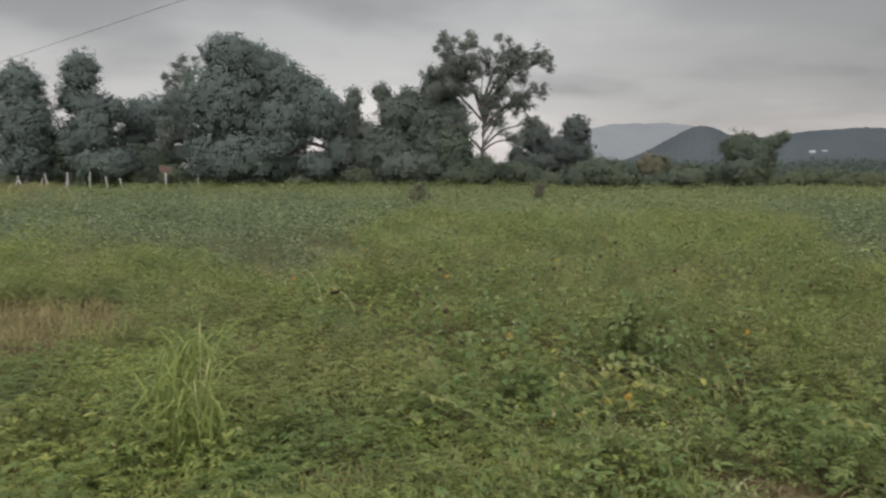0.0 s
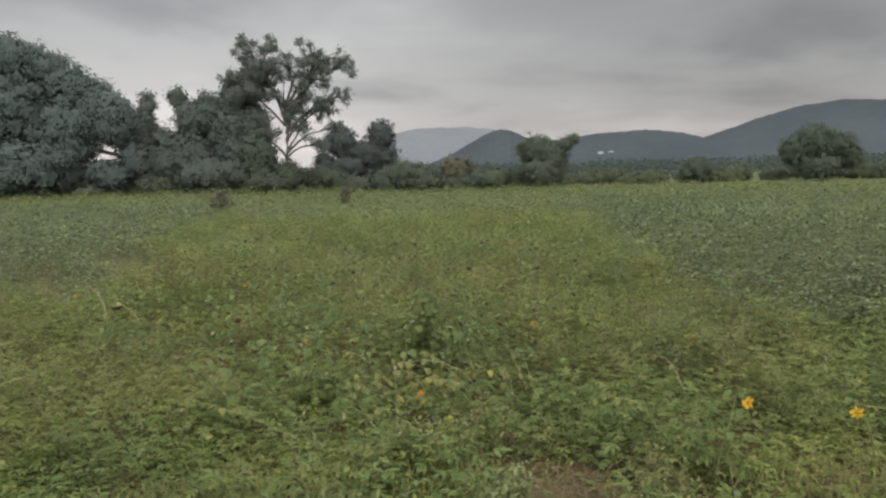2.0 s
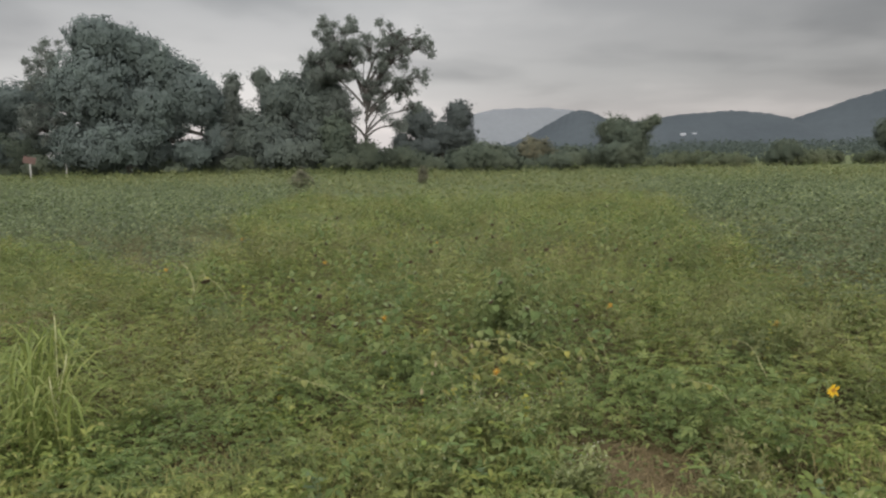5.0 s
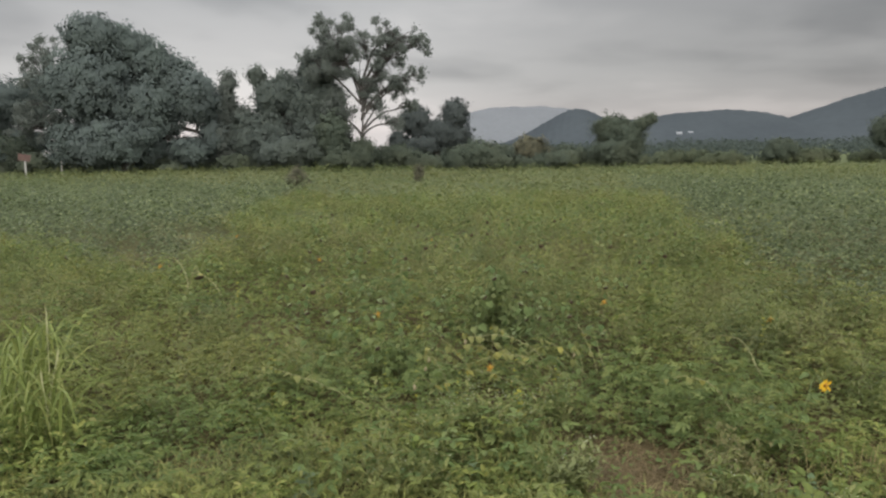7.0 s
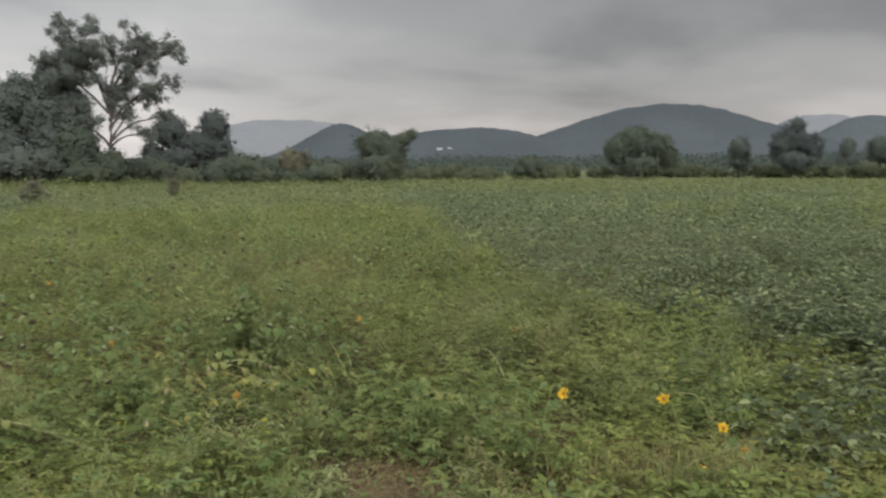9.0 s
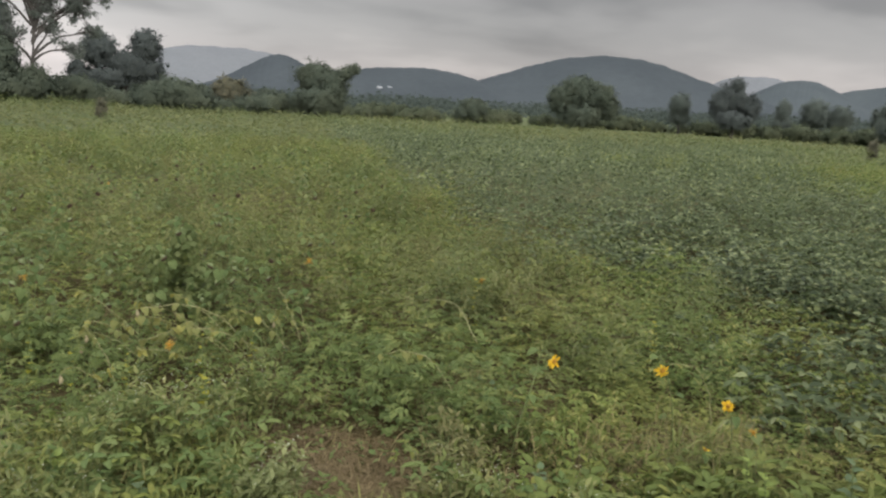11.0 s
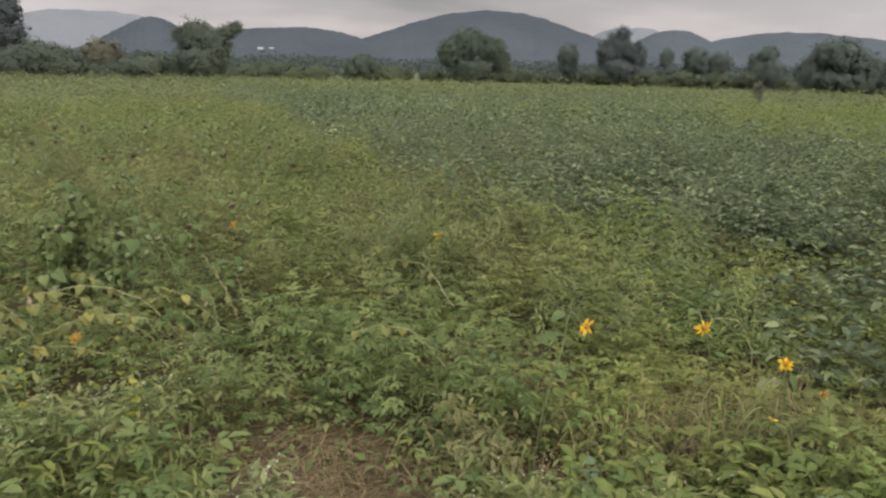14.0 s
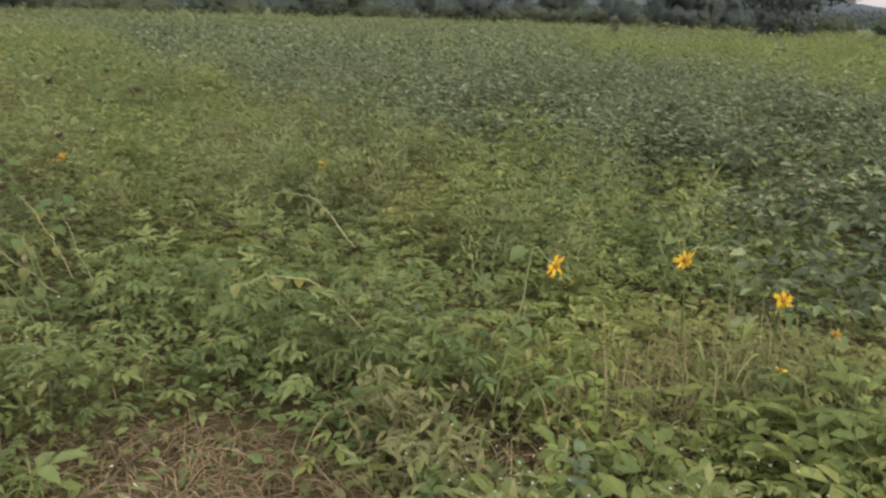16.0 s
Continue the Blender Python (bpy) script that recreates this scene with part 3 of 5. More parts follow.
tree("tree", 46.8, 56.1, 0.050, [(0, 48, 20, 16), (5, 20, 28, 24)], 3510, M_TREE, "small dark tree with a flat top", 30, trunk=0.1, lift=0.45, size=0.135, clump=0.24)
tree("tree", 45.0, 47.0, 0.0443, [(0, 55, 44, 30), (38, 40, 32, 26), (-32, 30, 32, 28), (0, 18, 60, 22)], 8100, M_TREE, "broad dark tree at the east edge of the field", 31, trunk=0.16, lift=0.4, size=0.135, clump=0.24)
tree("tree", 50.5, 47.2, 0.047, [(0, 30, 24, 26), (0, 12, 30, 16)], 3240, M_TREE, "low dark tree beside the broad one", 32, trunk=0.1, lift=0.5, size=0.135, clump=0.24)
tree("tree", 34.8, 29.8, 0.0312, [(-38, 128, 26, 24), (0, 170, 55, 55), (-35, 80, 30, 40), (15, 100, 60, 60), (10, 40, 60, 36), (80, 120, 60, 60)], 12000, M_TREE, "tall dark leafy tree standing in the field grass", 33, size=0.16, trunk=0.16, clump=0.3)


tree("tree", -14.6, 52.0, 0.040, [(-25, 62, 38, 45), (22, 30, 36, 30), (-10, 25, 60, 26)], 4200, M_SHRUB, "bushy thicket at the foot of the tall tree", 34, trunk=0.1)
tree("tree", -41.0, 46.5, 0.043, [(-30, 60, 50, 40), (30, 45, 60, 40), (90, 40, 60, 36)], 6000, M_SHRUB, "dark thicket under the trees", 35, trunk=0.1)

# low shrubs along the field's edge
def shrub_line(x0, y0, x1, y1, count, tall, material, label, seed):
    r = random.Random(seed)
    for i in range(count):
        t = (i + r.uniform(0.2, 0.8)) / count
        x, y = x0 + (x1 - x0) * t + r.uniform(-.8, .8), y0 + (y1 - y0) * t + r.uniform(-2, 2)
        h = tall * r.uniform(0.6, 1.25)
        tree("shrub", x, y, 0.05, [(0, h * 9, h * 16, h * 9), (r.uniform(-12, 12), h * 7, h * 18, h * 7)], int(520 * h), material, label, seed * 100 + i, size=0.2, trunk=0.04, category="shrub", branches=False)


shrub_line(-46, 40, -30, 52, 8, 1.8, M_SHRUB, "dark shrub under the trees at the field edge", 3)
shrub_line(-50, 46, -24, 58, 15, 1.6, M_SHRUB, "dark shrub under the trees at the field edge", 8)
shrub_line(-30, 49, -14, 55, 9, 1.6, M_SHRUB, "dark shrub under the trees at the field edge", 4)
shrub_line(-14, 57, 0, 63, 12, 1.9, M_SHRUB, "green shrub at the field edge", 5)
shrub_line(0, 66, 30, 76, 26, 1.35, M_HEDGE, "green shrub at the field edge", 6)
shrub_line(30, 74, 60, 48, 32, 1.45, M_HEDGE, "green shrub at the east field edge", 7)

shrub_line(58, 50, 72, 16, 16, 1.6, M_HEDGE, "green shrub at the east field edge", 9)

# far woods between the edge trees and the hills
wood = []
r = np.random.default_rng(41)
for i in range(600):
    az, d = math.radians(r.uniform(-62, 80)), r.uniform(95, 300)
    h, w = r.uniform(1.0, 2.1) * (1 + d / 360), r.uniform(3, 7) * (1 + d / 400)
    k = 130
    q = r.normal(size=(k, 3))
    q /= np.linalg.norm(q, axis=1)[:, None]
    p = np.array([d * math.sin(az), d * math.cos(az), h * 0.45]) + q * np.array([w, w, h * 0.55]) * r.uniform(0.75, 1.05, (k, 1))
    s = r.uniform(0.6, 1.0, k) * (0.40 + d / 500)
    wood.append(leaves(p, r.uniform(0, math.tau, k), r.normal(0, 0.6, k), s, s * 0.7, r.normal(0, 0.7, k), lean=True))
tagged(part("far_woodland", joined("far_woodland", wood), M_FARWOOD), "far belt of low woodland before the hills, haze painted in", "woodland", kind="stuff")

# ---- crops ----


def dark_zone(x, y):
    """Where the darker bean crop grows: a broad plot to the east and another to the west."""
    wob = 0.5 * drift(x, y, 1.3, 0.5) + 0.35 * drift(x, y, 3.1, 1.5)
    edge = np.interp(y, (3.0, 4.3, 4.6, 5.7, 6.1, 6.4, 7.2, 8.5, 9.4, 9.7, 11.8, 12.1, 14, 20, 36), (3.65, 3.5, 4.7, 4.8, 4.4, 3.6, 3.4, 3.15, 2.8, 3.5, 3.5, 2.75, 3.0, 3.3, 2.6))
    east = (x > edge + 0.5 * wob) & (x < 11.2 + 0.55 * np.maximum(0, y - 12) + 2 * wob) & (y < 36 + 6 * wob) & (y > 3.0 + 0.4 * wob)
    flank = np.interp(y, (9, 10, 13.2, 18, 31), (-4.2, -4.8, -6.4, -7.2, -10.0))
    west = (x < flank + 0.6 * wob) & (y > np.interp(x, (-16, -9.3, -7.8, -5.9, -4.3), (13.0, 11.8, 11.2, 10.1, 9.1)) + 0.4 * wob) & (y < 32 + 4 * wob)
    return east, west


def bare(x, y, reach=1.0):
    """True in the bare, straw-littered spots."""
    a = np.hypot((x - 1.20) / 0.29, (y - 2.90) / 0.40) + 0.3 * drift(x, y, 5.0)
    b = np.hypot((x - 0.74) / 0.32, (y - 3.38) / 0.09) + 0.3 * drift(x, y, 6.0, 2.0)
    e = np.hypot((x - 2.02) / 0.20, (y - 3.62) / 0.12) + 0.3 * drift(x, y, 6.0, 0.5)
    c = np.hypot((x + 5.8) / 1.15, (y - 5.5) / 1.05) + 0.3 * drift(x, y, 2.0) + 0.4 * drift(x, y, 9.0, 0.4)
    d = np.hypot((x - 1.8) / 0.35, (y - 2.75) / 0.13) + 0.3 * drift(x, y, 6.0, 1.0)
    f = np.hypot((x + 6.2 + 0.6 * (y - 10.6)) / 0.48, (y - 10.6) / 1.25) + 0.3 * drift(x, y, 2.2, 0.9)
    g = np.hypot((x + 5.7 + 0.45 * (y - 12.9)) / 0.40, (y - 12.9) / 1.2) + 0.3 * drift(x, y, 2.6, 1.9)
    return np.minimum.reduce([a, b, c, d, e, f, g]) < reach


PINNATE = ((0.35, 1.15, 0.8), (0.35, -1.15, 0.8), (0.75, 0.8, 0.95), (0.75, -0.8, 0.95), (1.0, 0.0, 1.0))
TRIPLE = ((0.7, 1.05, 0.9), (0.7, -1.05, 0.9), (1.0, 0.0, 1.0))
ONE = ((0.5, 0.0, 1.0),)


def crop(x, y, height, radius, per, size, seed, lean=False, leaflets=TRIPLE, ratio=0.6, stalk=1.0, swell=0.36, tilt=0.24):
    """Low bushy plants at (x, y): leaves set on rounded tops, several leaflets to a stalk."""
    r = np.random.default_rng(seed)
    n = len(x)
    h = height * (1 + 0.3 * r.normal(size=n)) * (1 + swell * drift(x, y, 1.6, 0.3) + 0.15 * drift(x, y, 0.5, 1.1) + 0.32 * drift(x, y, 4.2, 2.3))
    h = np.clip(h, 0.45 * height, None)
    z = ground_z(x, y)
    i = np.repeat(np.arange(n), per)
    a, v = r.uniform(0, math.tau, len(i)), np.sqrt(r.random(len(i)))
    rad = (radius * (0.8 + 0.4 * r.random(n)))[i]
    px, py = x[i] + np.cos(a) * v * rad, y[i] + np.sin(a) * v * rad
    pz = z[i] + h[i] * (1 - 0.6 * v ** 2.2) * np.where(r.random(len(i)) < 0.62, r.uniform(0.85, 1.08, len(i)), r.uniform(0.25, 0.85, len(i)))
    pos = np.stack([px, py, pz], 1)
    yaw, pitch = a + r.normal(0, 0.7, len(i)), r.normal(0.05, tilt, len(i))
    s = size * r.uniform(0.6, 1.3, len(i))
    along = np.stack([np.cos(yaw) * np.cos(pitch), np.sin(yaw) * np.cos(pitch), np.sin(pitch)], 1) * (s * stalk)[:, None]
    sets = []
    for at, turn, big in leaflets:
        sets.append(leaves(pos + along * at, yaw + turn + r.normal(0, 0.12, len(i)), pitch + r.normal(-0.06, 0.15, len(i)), s * big, s * big * ratio, r.normal(0, tilt, len(i)), lean))
    n0 = len(sets[0][0])
    return np.concatenate([v for v, f in sets]), np.concatenate([f + k * n0 for k, (v, f) in enumerate(sets)])


def scatter(x0, x1, y0, y1, per_square, seed):
    r = np.random.default_rng(seed)
    n = int((x1 - x0) * (y1 - y0) * per_square)
    return r.uniform(x0, x1, n), r.uniform(y0, y1, n)


def inside(x, y, margin=1.5):
    """Within the wedge of field that the camera looks over, plus a margin."""
    return (x > -0.95 * (y + 1.5) - margin) & (x < 1.28 * (y + 0.2) + margin)


def sow(near, pale):
    """Plants of one strip: the pale crop or the dark one."""
    x0, x1, y0, y1, density, seed = near
    x, y = scatter(x0, x1, y0, y1, density, seed)
    r = np.random.default_rng(seed + 50)
    e, w = dark_zone(x + r.normal(0, 0.2, len(x)) * (1 + 0.8 * (y < 6)), y + r.normal(0, 0.2, len(y)))
    thin = 0.22 * step(-y, -7.0, -5.0) + 0.45 * step(y, 18, 28) + 0.22 * step(x, 8.0, 11.0)
    kind = (e | w) & (r.random(len(x)) + 0.25 * drift(x, y, 2.2, 1.7) + 0.1 > thin)
    keep = inside(x, y) & ~bare(x, y, 1.42)
    keep &= ~kind if pale else kind
    return x[keep], y[keep]


def green_rows(x, y):
    """Where the fresh green bean plants stand, behind the straw."""
    return np.hypot((x - 0.7) / 1.75, (y - 3.75) / 0.85) + 0.3 * drift(x, y, 3.0, 0.8) < 1


pale, rows = [], []
for near, height, radius, per, size, seed in (((-7, 6, 0.9, 3.3, 28, 1), 0.25, 0.17, 17, 0.042, 1), ((-8, 8, 3.3, 5.0, 24, 31), 0.30, 0.17, 24, 0.043, 31)):
    x, y = sow(near, True)
    row = green_rows(x, y)
    pale.append(crop(x[~row], y[~row], height, radius, per, size, seed, lean=near[2] > 2, leaflets=PINNATE, ratio=0.38))
    rows += [(a, b) for a, b in zip(x[row], y[row]) if math.hypot((a - 0.37) / 0.2, (b - 3.86) / 0.3) > 1]
x, y = sow((-12, 14, 7.2, 10.0, 11, 32), True)
pale.append(crop(x, y, 0.37, 0.22, 36, 0.054, 32, lean=True, leaflets=TRIPLE, ratio=0.46))
x, y = sow((-12, 14, 5.0, 7.2, 14, 2), True)
pale.append(crop(x, y, 0.34, 0.20, 27, 0.050, 2, lean=True, leaflets=PINNATE, ratio=0.42))
x, y = sow((-26, 32, 10.0, 24.0, 5, 3), True)
pale.append(crop(x, y, 0.42, 0.30, 76, 0.068, 3, lean=True, leaflets=ONE, stalk=0.0))
x, y = scatter(-10, 9, 0.9, 10.0, 26, 21)
keep = inside(x, y, 0.5) & ~bare(x, y, 1.25)
pale.append(crop(x[keep], y[keep], 0.15, 0.16, 15, 0.046, 21, lean=True, leaflets=ONE, stalk=0.0))
x, y = scatter(-6, 6, 0.9, 5.0, 84, 22)
keep = inside(x, y, 0.5) & ~bare(x, y, 1.25)
pale.append(crop(x[keep], y[keep], 0.12, 0.12, 10, 0.038, 22, lean=True, leaflets=ONE, stalk=0.0))
x, y = scatter(-4, 5, 0.9, 4.0, 60, 25)
keep = inside(x, y, 0.5) & (~bare(x, y, 1.2) | (np.random.default_rng(26).random(len(x)) < 0.12))
pale.append(crop(x[keep], y[keep], 0.09, 0.12, 11, 0.042, 25, lean=True, leaflets=ONE, stalk=0.0, ratio=0.5))
# sparse growth outside the camera's wedge, on the headland round the path and beside the plots
x, y = scatter(-14, 16, -9, 2.6, 26, 23)
keep = (~inside(x, y, 0.3) | (y < 0.9)) & ((np.abs(x - 0.9) > 0.35) | (y < -1.7) | (y > 1.0))
pale.append(crop(x[keep], y[keep], 0.12, 0.2, 11, 0.10, 23, lean=True, leaflets=ONE, stalk=0.0))
x, y = scatter(-42, 46, -9, 34, 4.0, 24)
keep = ~inside(x, y, 1.0) & ((np.abs(x - 1) > 15) | (y > 2.6))
pale.append(crop(x[keep], y[keep], 0.28, 0.40, 12, 0.17, 24, lean=True, leaflets=ONE, stalk=0.0))
tagged(part("bean_crop", joined("bean_crop", pale), M_BEAN), "pale green low bean crop, tangled and uneven", "crop", kind="stuff")

dark = []
x, y = sow((2, 12, 4.6, 7.0, 16, 34), False)
dark.append(crop(x, y, 0.40, 0.22, 36, 0.060, 34, lean=True))
x, y = sow((2, 11, 1.5, 4.6, 27, 4), False)
dark.append(crop(x, y, 0.36, 0.21, 17, 0.062, 4, ratio=0.52))
x, y = sow((-16, 16, 7.0, 13.0, 9, 5), False)
dark.append(crop(x, y, 0.46, 0.24, 33, 0.064, 5, lean=True))
x, y = sow((-28, 34, 13.0, 40.0, 4, 6), False)
dark.append(crop(x, y, 0.50, 0.32, 52, 0.090, 6, lean=True, leaflets=ONE, stalk=0.0))
x, y = sow((-12, 14, 3.2, 13.0, 13, 35), False)
dark.append(crop(x, y, 0.20, 0.20, 16, 0.060, 35, lean=True, leaflets=ONE, stalk=0.0))
x, y = scatter(-9, -4, 8.4, 15, 26, 36)
keep = bare(x, y, 1.6) & (y > 8.6)
dark.append(crop(x[keep], y[keep], 0.13, 0.13, 13, 0.05, 36, lean=True, leaflets=ONE, stalk=0.0))
tagged(part("dark_bean_crop", joined("dark_bean_crop", dark), M_DARK), "darker bluish green broad-leaved bean crop in dense plots", "crop", kind="stuff")

far = []
x, y = scatter(-60, 75, 22, 78, 3.1, 8)
e, w = dark_zone(x, y)
keep = inside(x, y, 4) & ~(e | w) & (np.hypot(x + 2, y) < 64)
far.append(crop(x[keep], y[keep], 0.36, 0.40, 9, 0.175, 8, lean=True, leaflets=ONE, stalk=0.0, swell=0.5))
tagged(part("far_crop", joined("far_crop", far), M_FAR), "yellowish green crop and grass in the far half of the field", "crop", kind="stuff")

# broad-leaved weeds close to the path
x, y = scatter(-3.5, 4.5, 1.2, 3.3, 16, 14)
keep = (drift(x, y, 1.9, 0.9) > 0.12) & ~bare(x, y, 1.5)
weeds = [crop(x[keep], y[keep], 0.22, 0.16, 14, 0.050, 14, leaflets=TRIPLE, ratio=0.42)]
tagged(part("broadleaf_weeds", joined("broadleaf_weeds", weeds), M_BROAD), "yellow-green broad-leaved weeds at the edge of the crop", "weeds", kind="stuff")

# feathery weeds standing above the crop
wx, wy = scatter(-10, 9.0, 2.2, 22, 9.0, 9)
e, w = dark_zone(wx, wy)
keep = (~(e | w) | (np.random.default_rng(77).random(len(wx)) < 0.04)) & ~bare(wx, wy) & (drift(wx, wy, 1.7, 2.2) + 0.5 * drift(wx, wy, 0.6, 1.0) > 0.08) & inside(wx, wy, 0)
wx, wy = wx[keep], wy[keep]
r = np.random.default_rng(10)
n, per = len(wx), 96
i = np.repeat(np.arange(n), per)
t = r.uniform(0.25, 1.0, len(i))
hh = (r.uniform(0.30, 0.56, n) * (1 + 0.35 * drift(wx, wy, 1.1, 0.7)))[i]
lx, ly = r.normal(0, 0.12, n)[i], r.normal(0, 0.12, n)[i]
spread = 0.13 * (1.25 - t)
a = r.uniform(0, math.tau, len(i))
pos = np.stack([wx[i] + lx * t + np.cos(a) * spread * r.random(len(i)), wy[i] + ly * t + np.sin(a) * spread * r.random(len(i)), ground_z(wx[i], wy[i]) + hh * t], 1)
s = r.uniform(0.03, 0.065, len(i))
tagged(part("feathery_weeds", joined("feathery_weeds", [leaves(pos, a, r.normal(0.4, 0.45, len(i)), s, s * 0.18, None, True)]), M_WEED), "yellow-green feathery weeds standing above the crop", "weeds", kind="stuff")

# soft, fine-leaved weeds in mounds along the middle strip, leaning over the dark plots
def mounds(x, y, high, wide, seed, per=400, size=0.034):
    """Fine leaflets filling rounded, airy mounds, each made of a few tufts."""
    r = np.random.default_rng(seed)
    sets = []
    for k in range(4):
        n, m = len(x), per // 4
        tx, ty = x + r.normal(0, 0.42, n) * wide, y + r.normal(0, 0.42, n) * wide
        th, tw = high * r.uniform(0.70, 1.08, n), wide * r.uniform(0.5, 0.8, n)
        i = np.repeat(np.arange(n), m)
        q = r.normal(size=(n * m, 3))
        q /= np.linalg.norm(q, axis=1)[:, None]
        q *= r.uniform(0.25, 1.05, (n * m, 1)) ** 0.6
        pos = np.stack([tx[i] + q[:, 0] * tw[i] * (1 - 0.3 * q[:, 2]), ty[i] + q[:, 1] * tw[i] * (1 - 0.3 * q[:, 2]), ground_z(tx[i], ty[i]) + th[i] * (0.56 + 0.44 * q[:, 2])], 1)
        l = size * r.uniform(0.6, 1.5, len(i)) * (1 + 0.03 * np.maximum(0, y[i] - 6))
        sets.append(leaves(pos, np.arctan2(q[:, 1], q[:, 0]) + r.normal(0, 0.9, len(i)), r.normal(0.15, 0.45, len(i)), l, l * 0.27, r.normal(0, 0.45, len(i)), True))
    return joined("mounds", sets)


tx, ty = scatter(-9.0, 6.0, 4.6, 25, 4.4, 18)
e, w = dark_zone(tx + 0.25, ty - 0.2)
e2, w2 = dark_zone(tx + 0.9, ty)
rim = (e2 | w2) & ~(e | w)
r = np.random.default_rng(19)
keep = ~(e | w) & inside(tx, ty, 0) & ~bare(tx, ty, 1.5) & ((drift(tx, ty, 1.3, 0.6) + 0.5 * drift(tx, ty, 2.9, 1.4) > 0.02) | rim) & (r.random(len(tx)) < np.interp(ty, (5, 12, 25), (0.9, 0.8, 0.45)))
tx, ty = tx[keep], ty[keep]
high, wide = r.uniform(0.38, 0.60, len(tx)), r.uniform(0.17, 0.34, len(tx)) * (1 + 0.015 * ty)
pick = drift(tx, ty, 1.5, 0.4) + 0.55 * r.normal(size=len(tx))
standing = {"pale_weeds": ((-0.15, 6.7, 0.64, 0.36), (2.12, 6.5, 0.52, 0.40), (2.8, 7.1, 0.50, 0.36), (3.65, 12.6, 0.62, 0.45), (-1.6, 6.4, 0.50, 0.40), (3.5, 14.6, 0.62, 0.50)),
            "olive_weeds": ((1.03, 5.95, 0.56, 0.38), (1.47, 5.05, 0.56, 0.30), (2.70, 5.35, 0.50, 0.42), (1.93, 3.70, 0.30, 0.20), (0.96, 10.2, 0.60, 0.5), (-0.4, 10.3, 0.55, 0.5), (3.3, 5.9, 0.46, 0.34), (0.3, 7.9, 0.6, 0.4)),
            "dark_weeds": ((-5.1, 6.7, 0.42, 0.34), (-4.5, 6.1, 0.38, 0.30), (-6.4, 7.4, 0.45, 0.4), (-7.2, 7.0, 0.46, 0.42), (-5.6, 7.9, 0.44, 0.38), (-8.0, 9.9, 0.44, 0.45), (-4.4, 7.5, 0.42, 0.32), (-6.8, 8.9, 0.4, 0.34), (-4.3, 9.0, 0.3, 0.35), (0.28, 5.5, 0.66, 0.34), (0.55, 4.95, 0.50, 0.34), (0.75, 6.0, 0.52, 0.36), (0.06, 7.2, 0.62, 0.40), (-0.7, 10.0, 0.6, 0.45), (1.9, 7.6, 0.5, 0.4), (1.3, 9.0, 0.5, 0.4)),
            "tall_weeds": ((-6.0, 8.6, 0.45, 0.40), (-7.4, 9.2, 0.48, 0.45), (-4.9, 8.0, 0.42, 0.36), (-8.3, 8.2, 0.45, 0.4), (-3.9, 7.2, 0.4, 0.36), (0.26, 7.2, 0.5, 0.4), (1.56, 7.0, 0.5, 0.42), (-0.6, 9.2, 0.5, 0.4), (2.4, 8.4, 0.5, 0.4), (0.4, 6.5, 0.5, 0.36))}
for k, (name, material, keep, label) in enumerate((("tall_weeds", M_TALL, (pick > -0.5) & (pick <= 0), "soft bushy green weeds in mounds above the crop"),
                                                   ("olive_weeds", M_OLIVE, (pick > 0) & (pick <= 0.42), "brownish olive feathery weeds in mounds above the crop"),
                                                   ("pale_weeds", M_PALETALL, pick > 0.42, "soft pale olive weeds in mounds above the crop"),
                                                   ("dark_weeds", M_SHADEPLANT, pick <= -0.5, "deep green bushy weeds in mounds above the crop"))):
    named = np.array(standing[name])
    tagged(part(name, mounds(np.concatenate([tx[keep], named[:, 0]]), np.concatenate([ty[keep], named[:, 1]]), np.concatenate([high[keep], named[:, 2]]), np.concatenate([wide[keep], named[:, 3]]), 190 + k), material), label, "weeds", kind="stuff")

# short fine grass in the bays between the near plants
gx, gy = scatter(-4.2, 3.8, 1.2, 3.2, 3000, 16)
keep = inside(gx, gy, 0.2) & ~bare(gx, gy, 1.2) & (drift(gx, gy, 1.5, 1.9) + 0.4 * drift(gx, gy, 6.0, 0.2) + 0.8 * (2.65 - gy) > 0.05)
gx, gy = gx[keep], gy[keep]
r = np.random.default_rng(17)
n = len(gx)
pos = np.stack([gx, gy, ground_z(gx, gy) + r.uniform(0.0, 0.14, n)], 1)
s = r.uniform(0.05, 0.15, n)
tagged(part("short_grass", joined("short_grass", [leaves(pos, r.uniform(0, math.tau, n), r.normal(0.6, 0.4, n), s, r.uniform(0.003, 0.006, n), None, True)]), M_SHORT), "fine yellow-green grass between the near plants", "grass", kind="stuff")

# dry straw on the bare spots
sx, sy = scatter(-8, 4, 1.5, 8, 3600, 12)
keep = bare(sx, sy, 1.3) & ((sx > -3) | (np.random.default_rng(78).random(len(sx)) < 0.28))
sx, sy = sx[keep], sy[keep]
r = np.random.default_rng(13)
n = len(sx)
pos = np.stack([sx, sy, ground_z(sx, sy) + r.uniform(0.005, 0.05, n)], 1)
s = r.uniform(0.05, 0.19, n)
tagged(part("dry_straw", joined("dry_straw", [leaves(pos, r.uniform(0, math.tau, n), r.normal(0.0, 0.16, n), s, r.uniform(0.0025, 0.0052, n), None, True)]), M_STRAW), "reddish brown dry straw littering bare soil", "straw", kind="stuff")


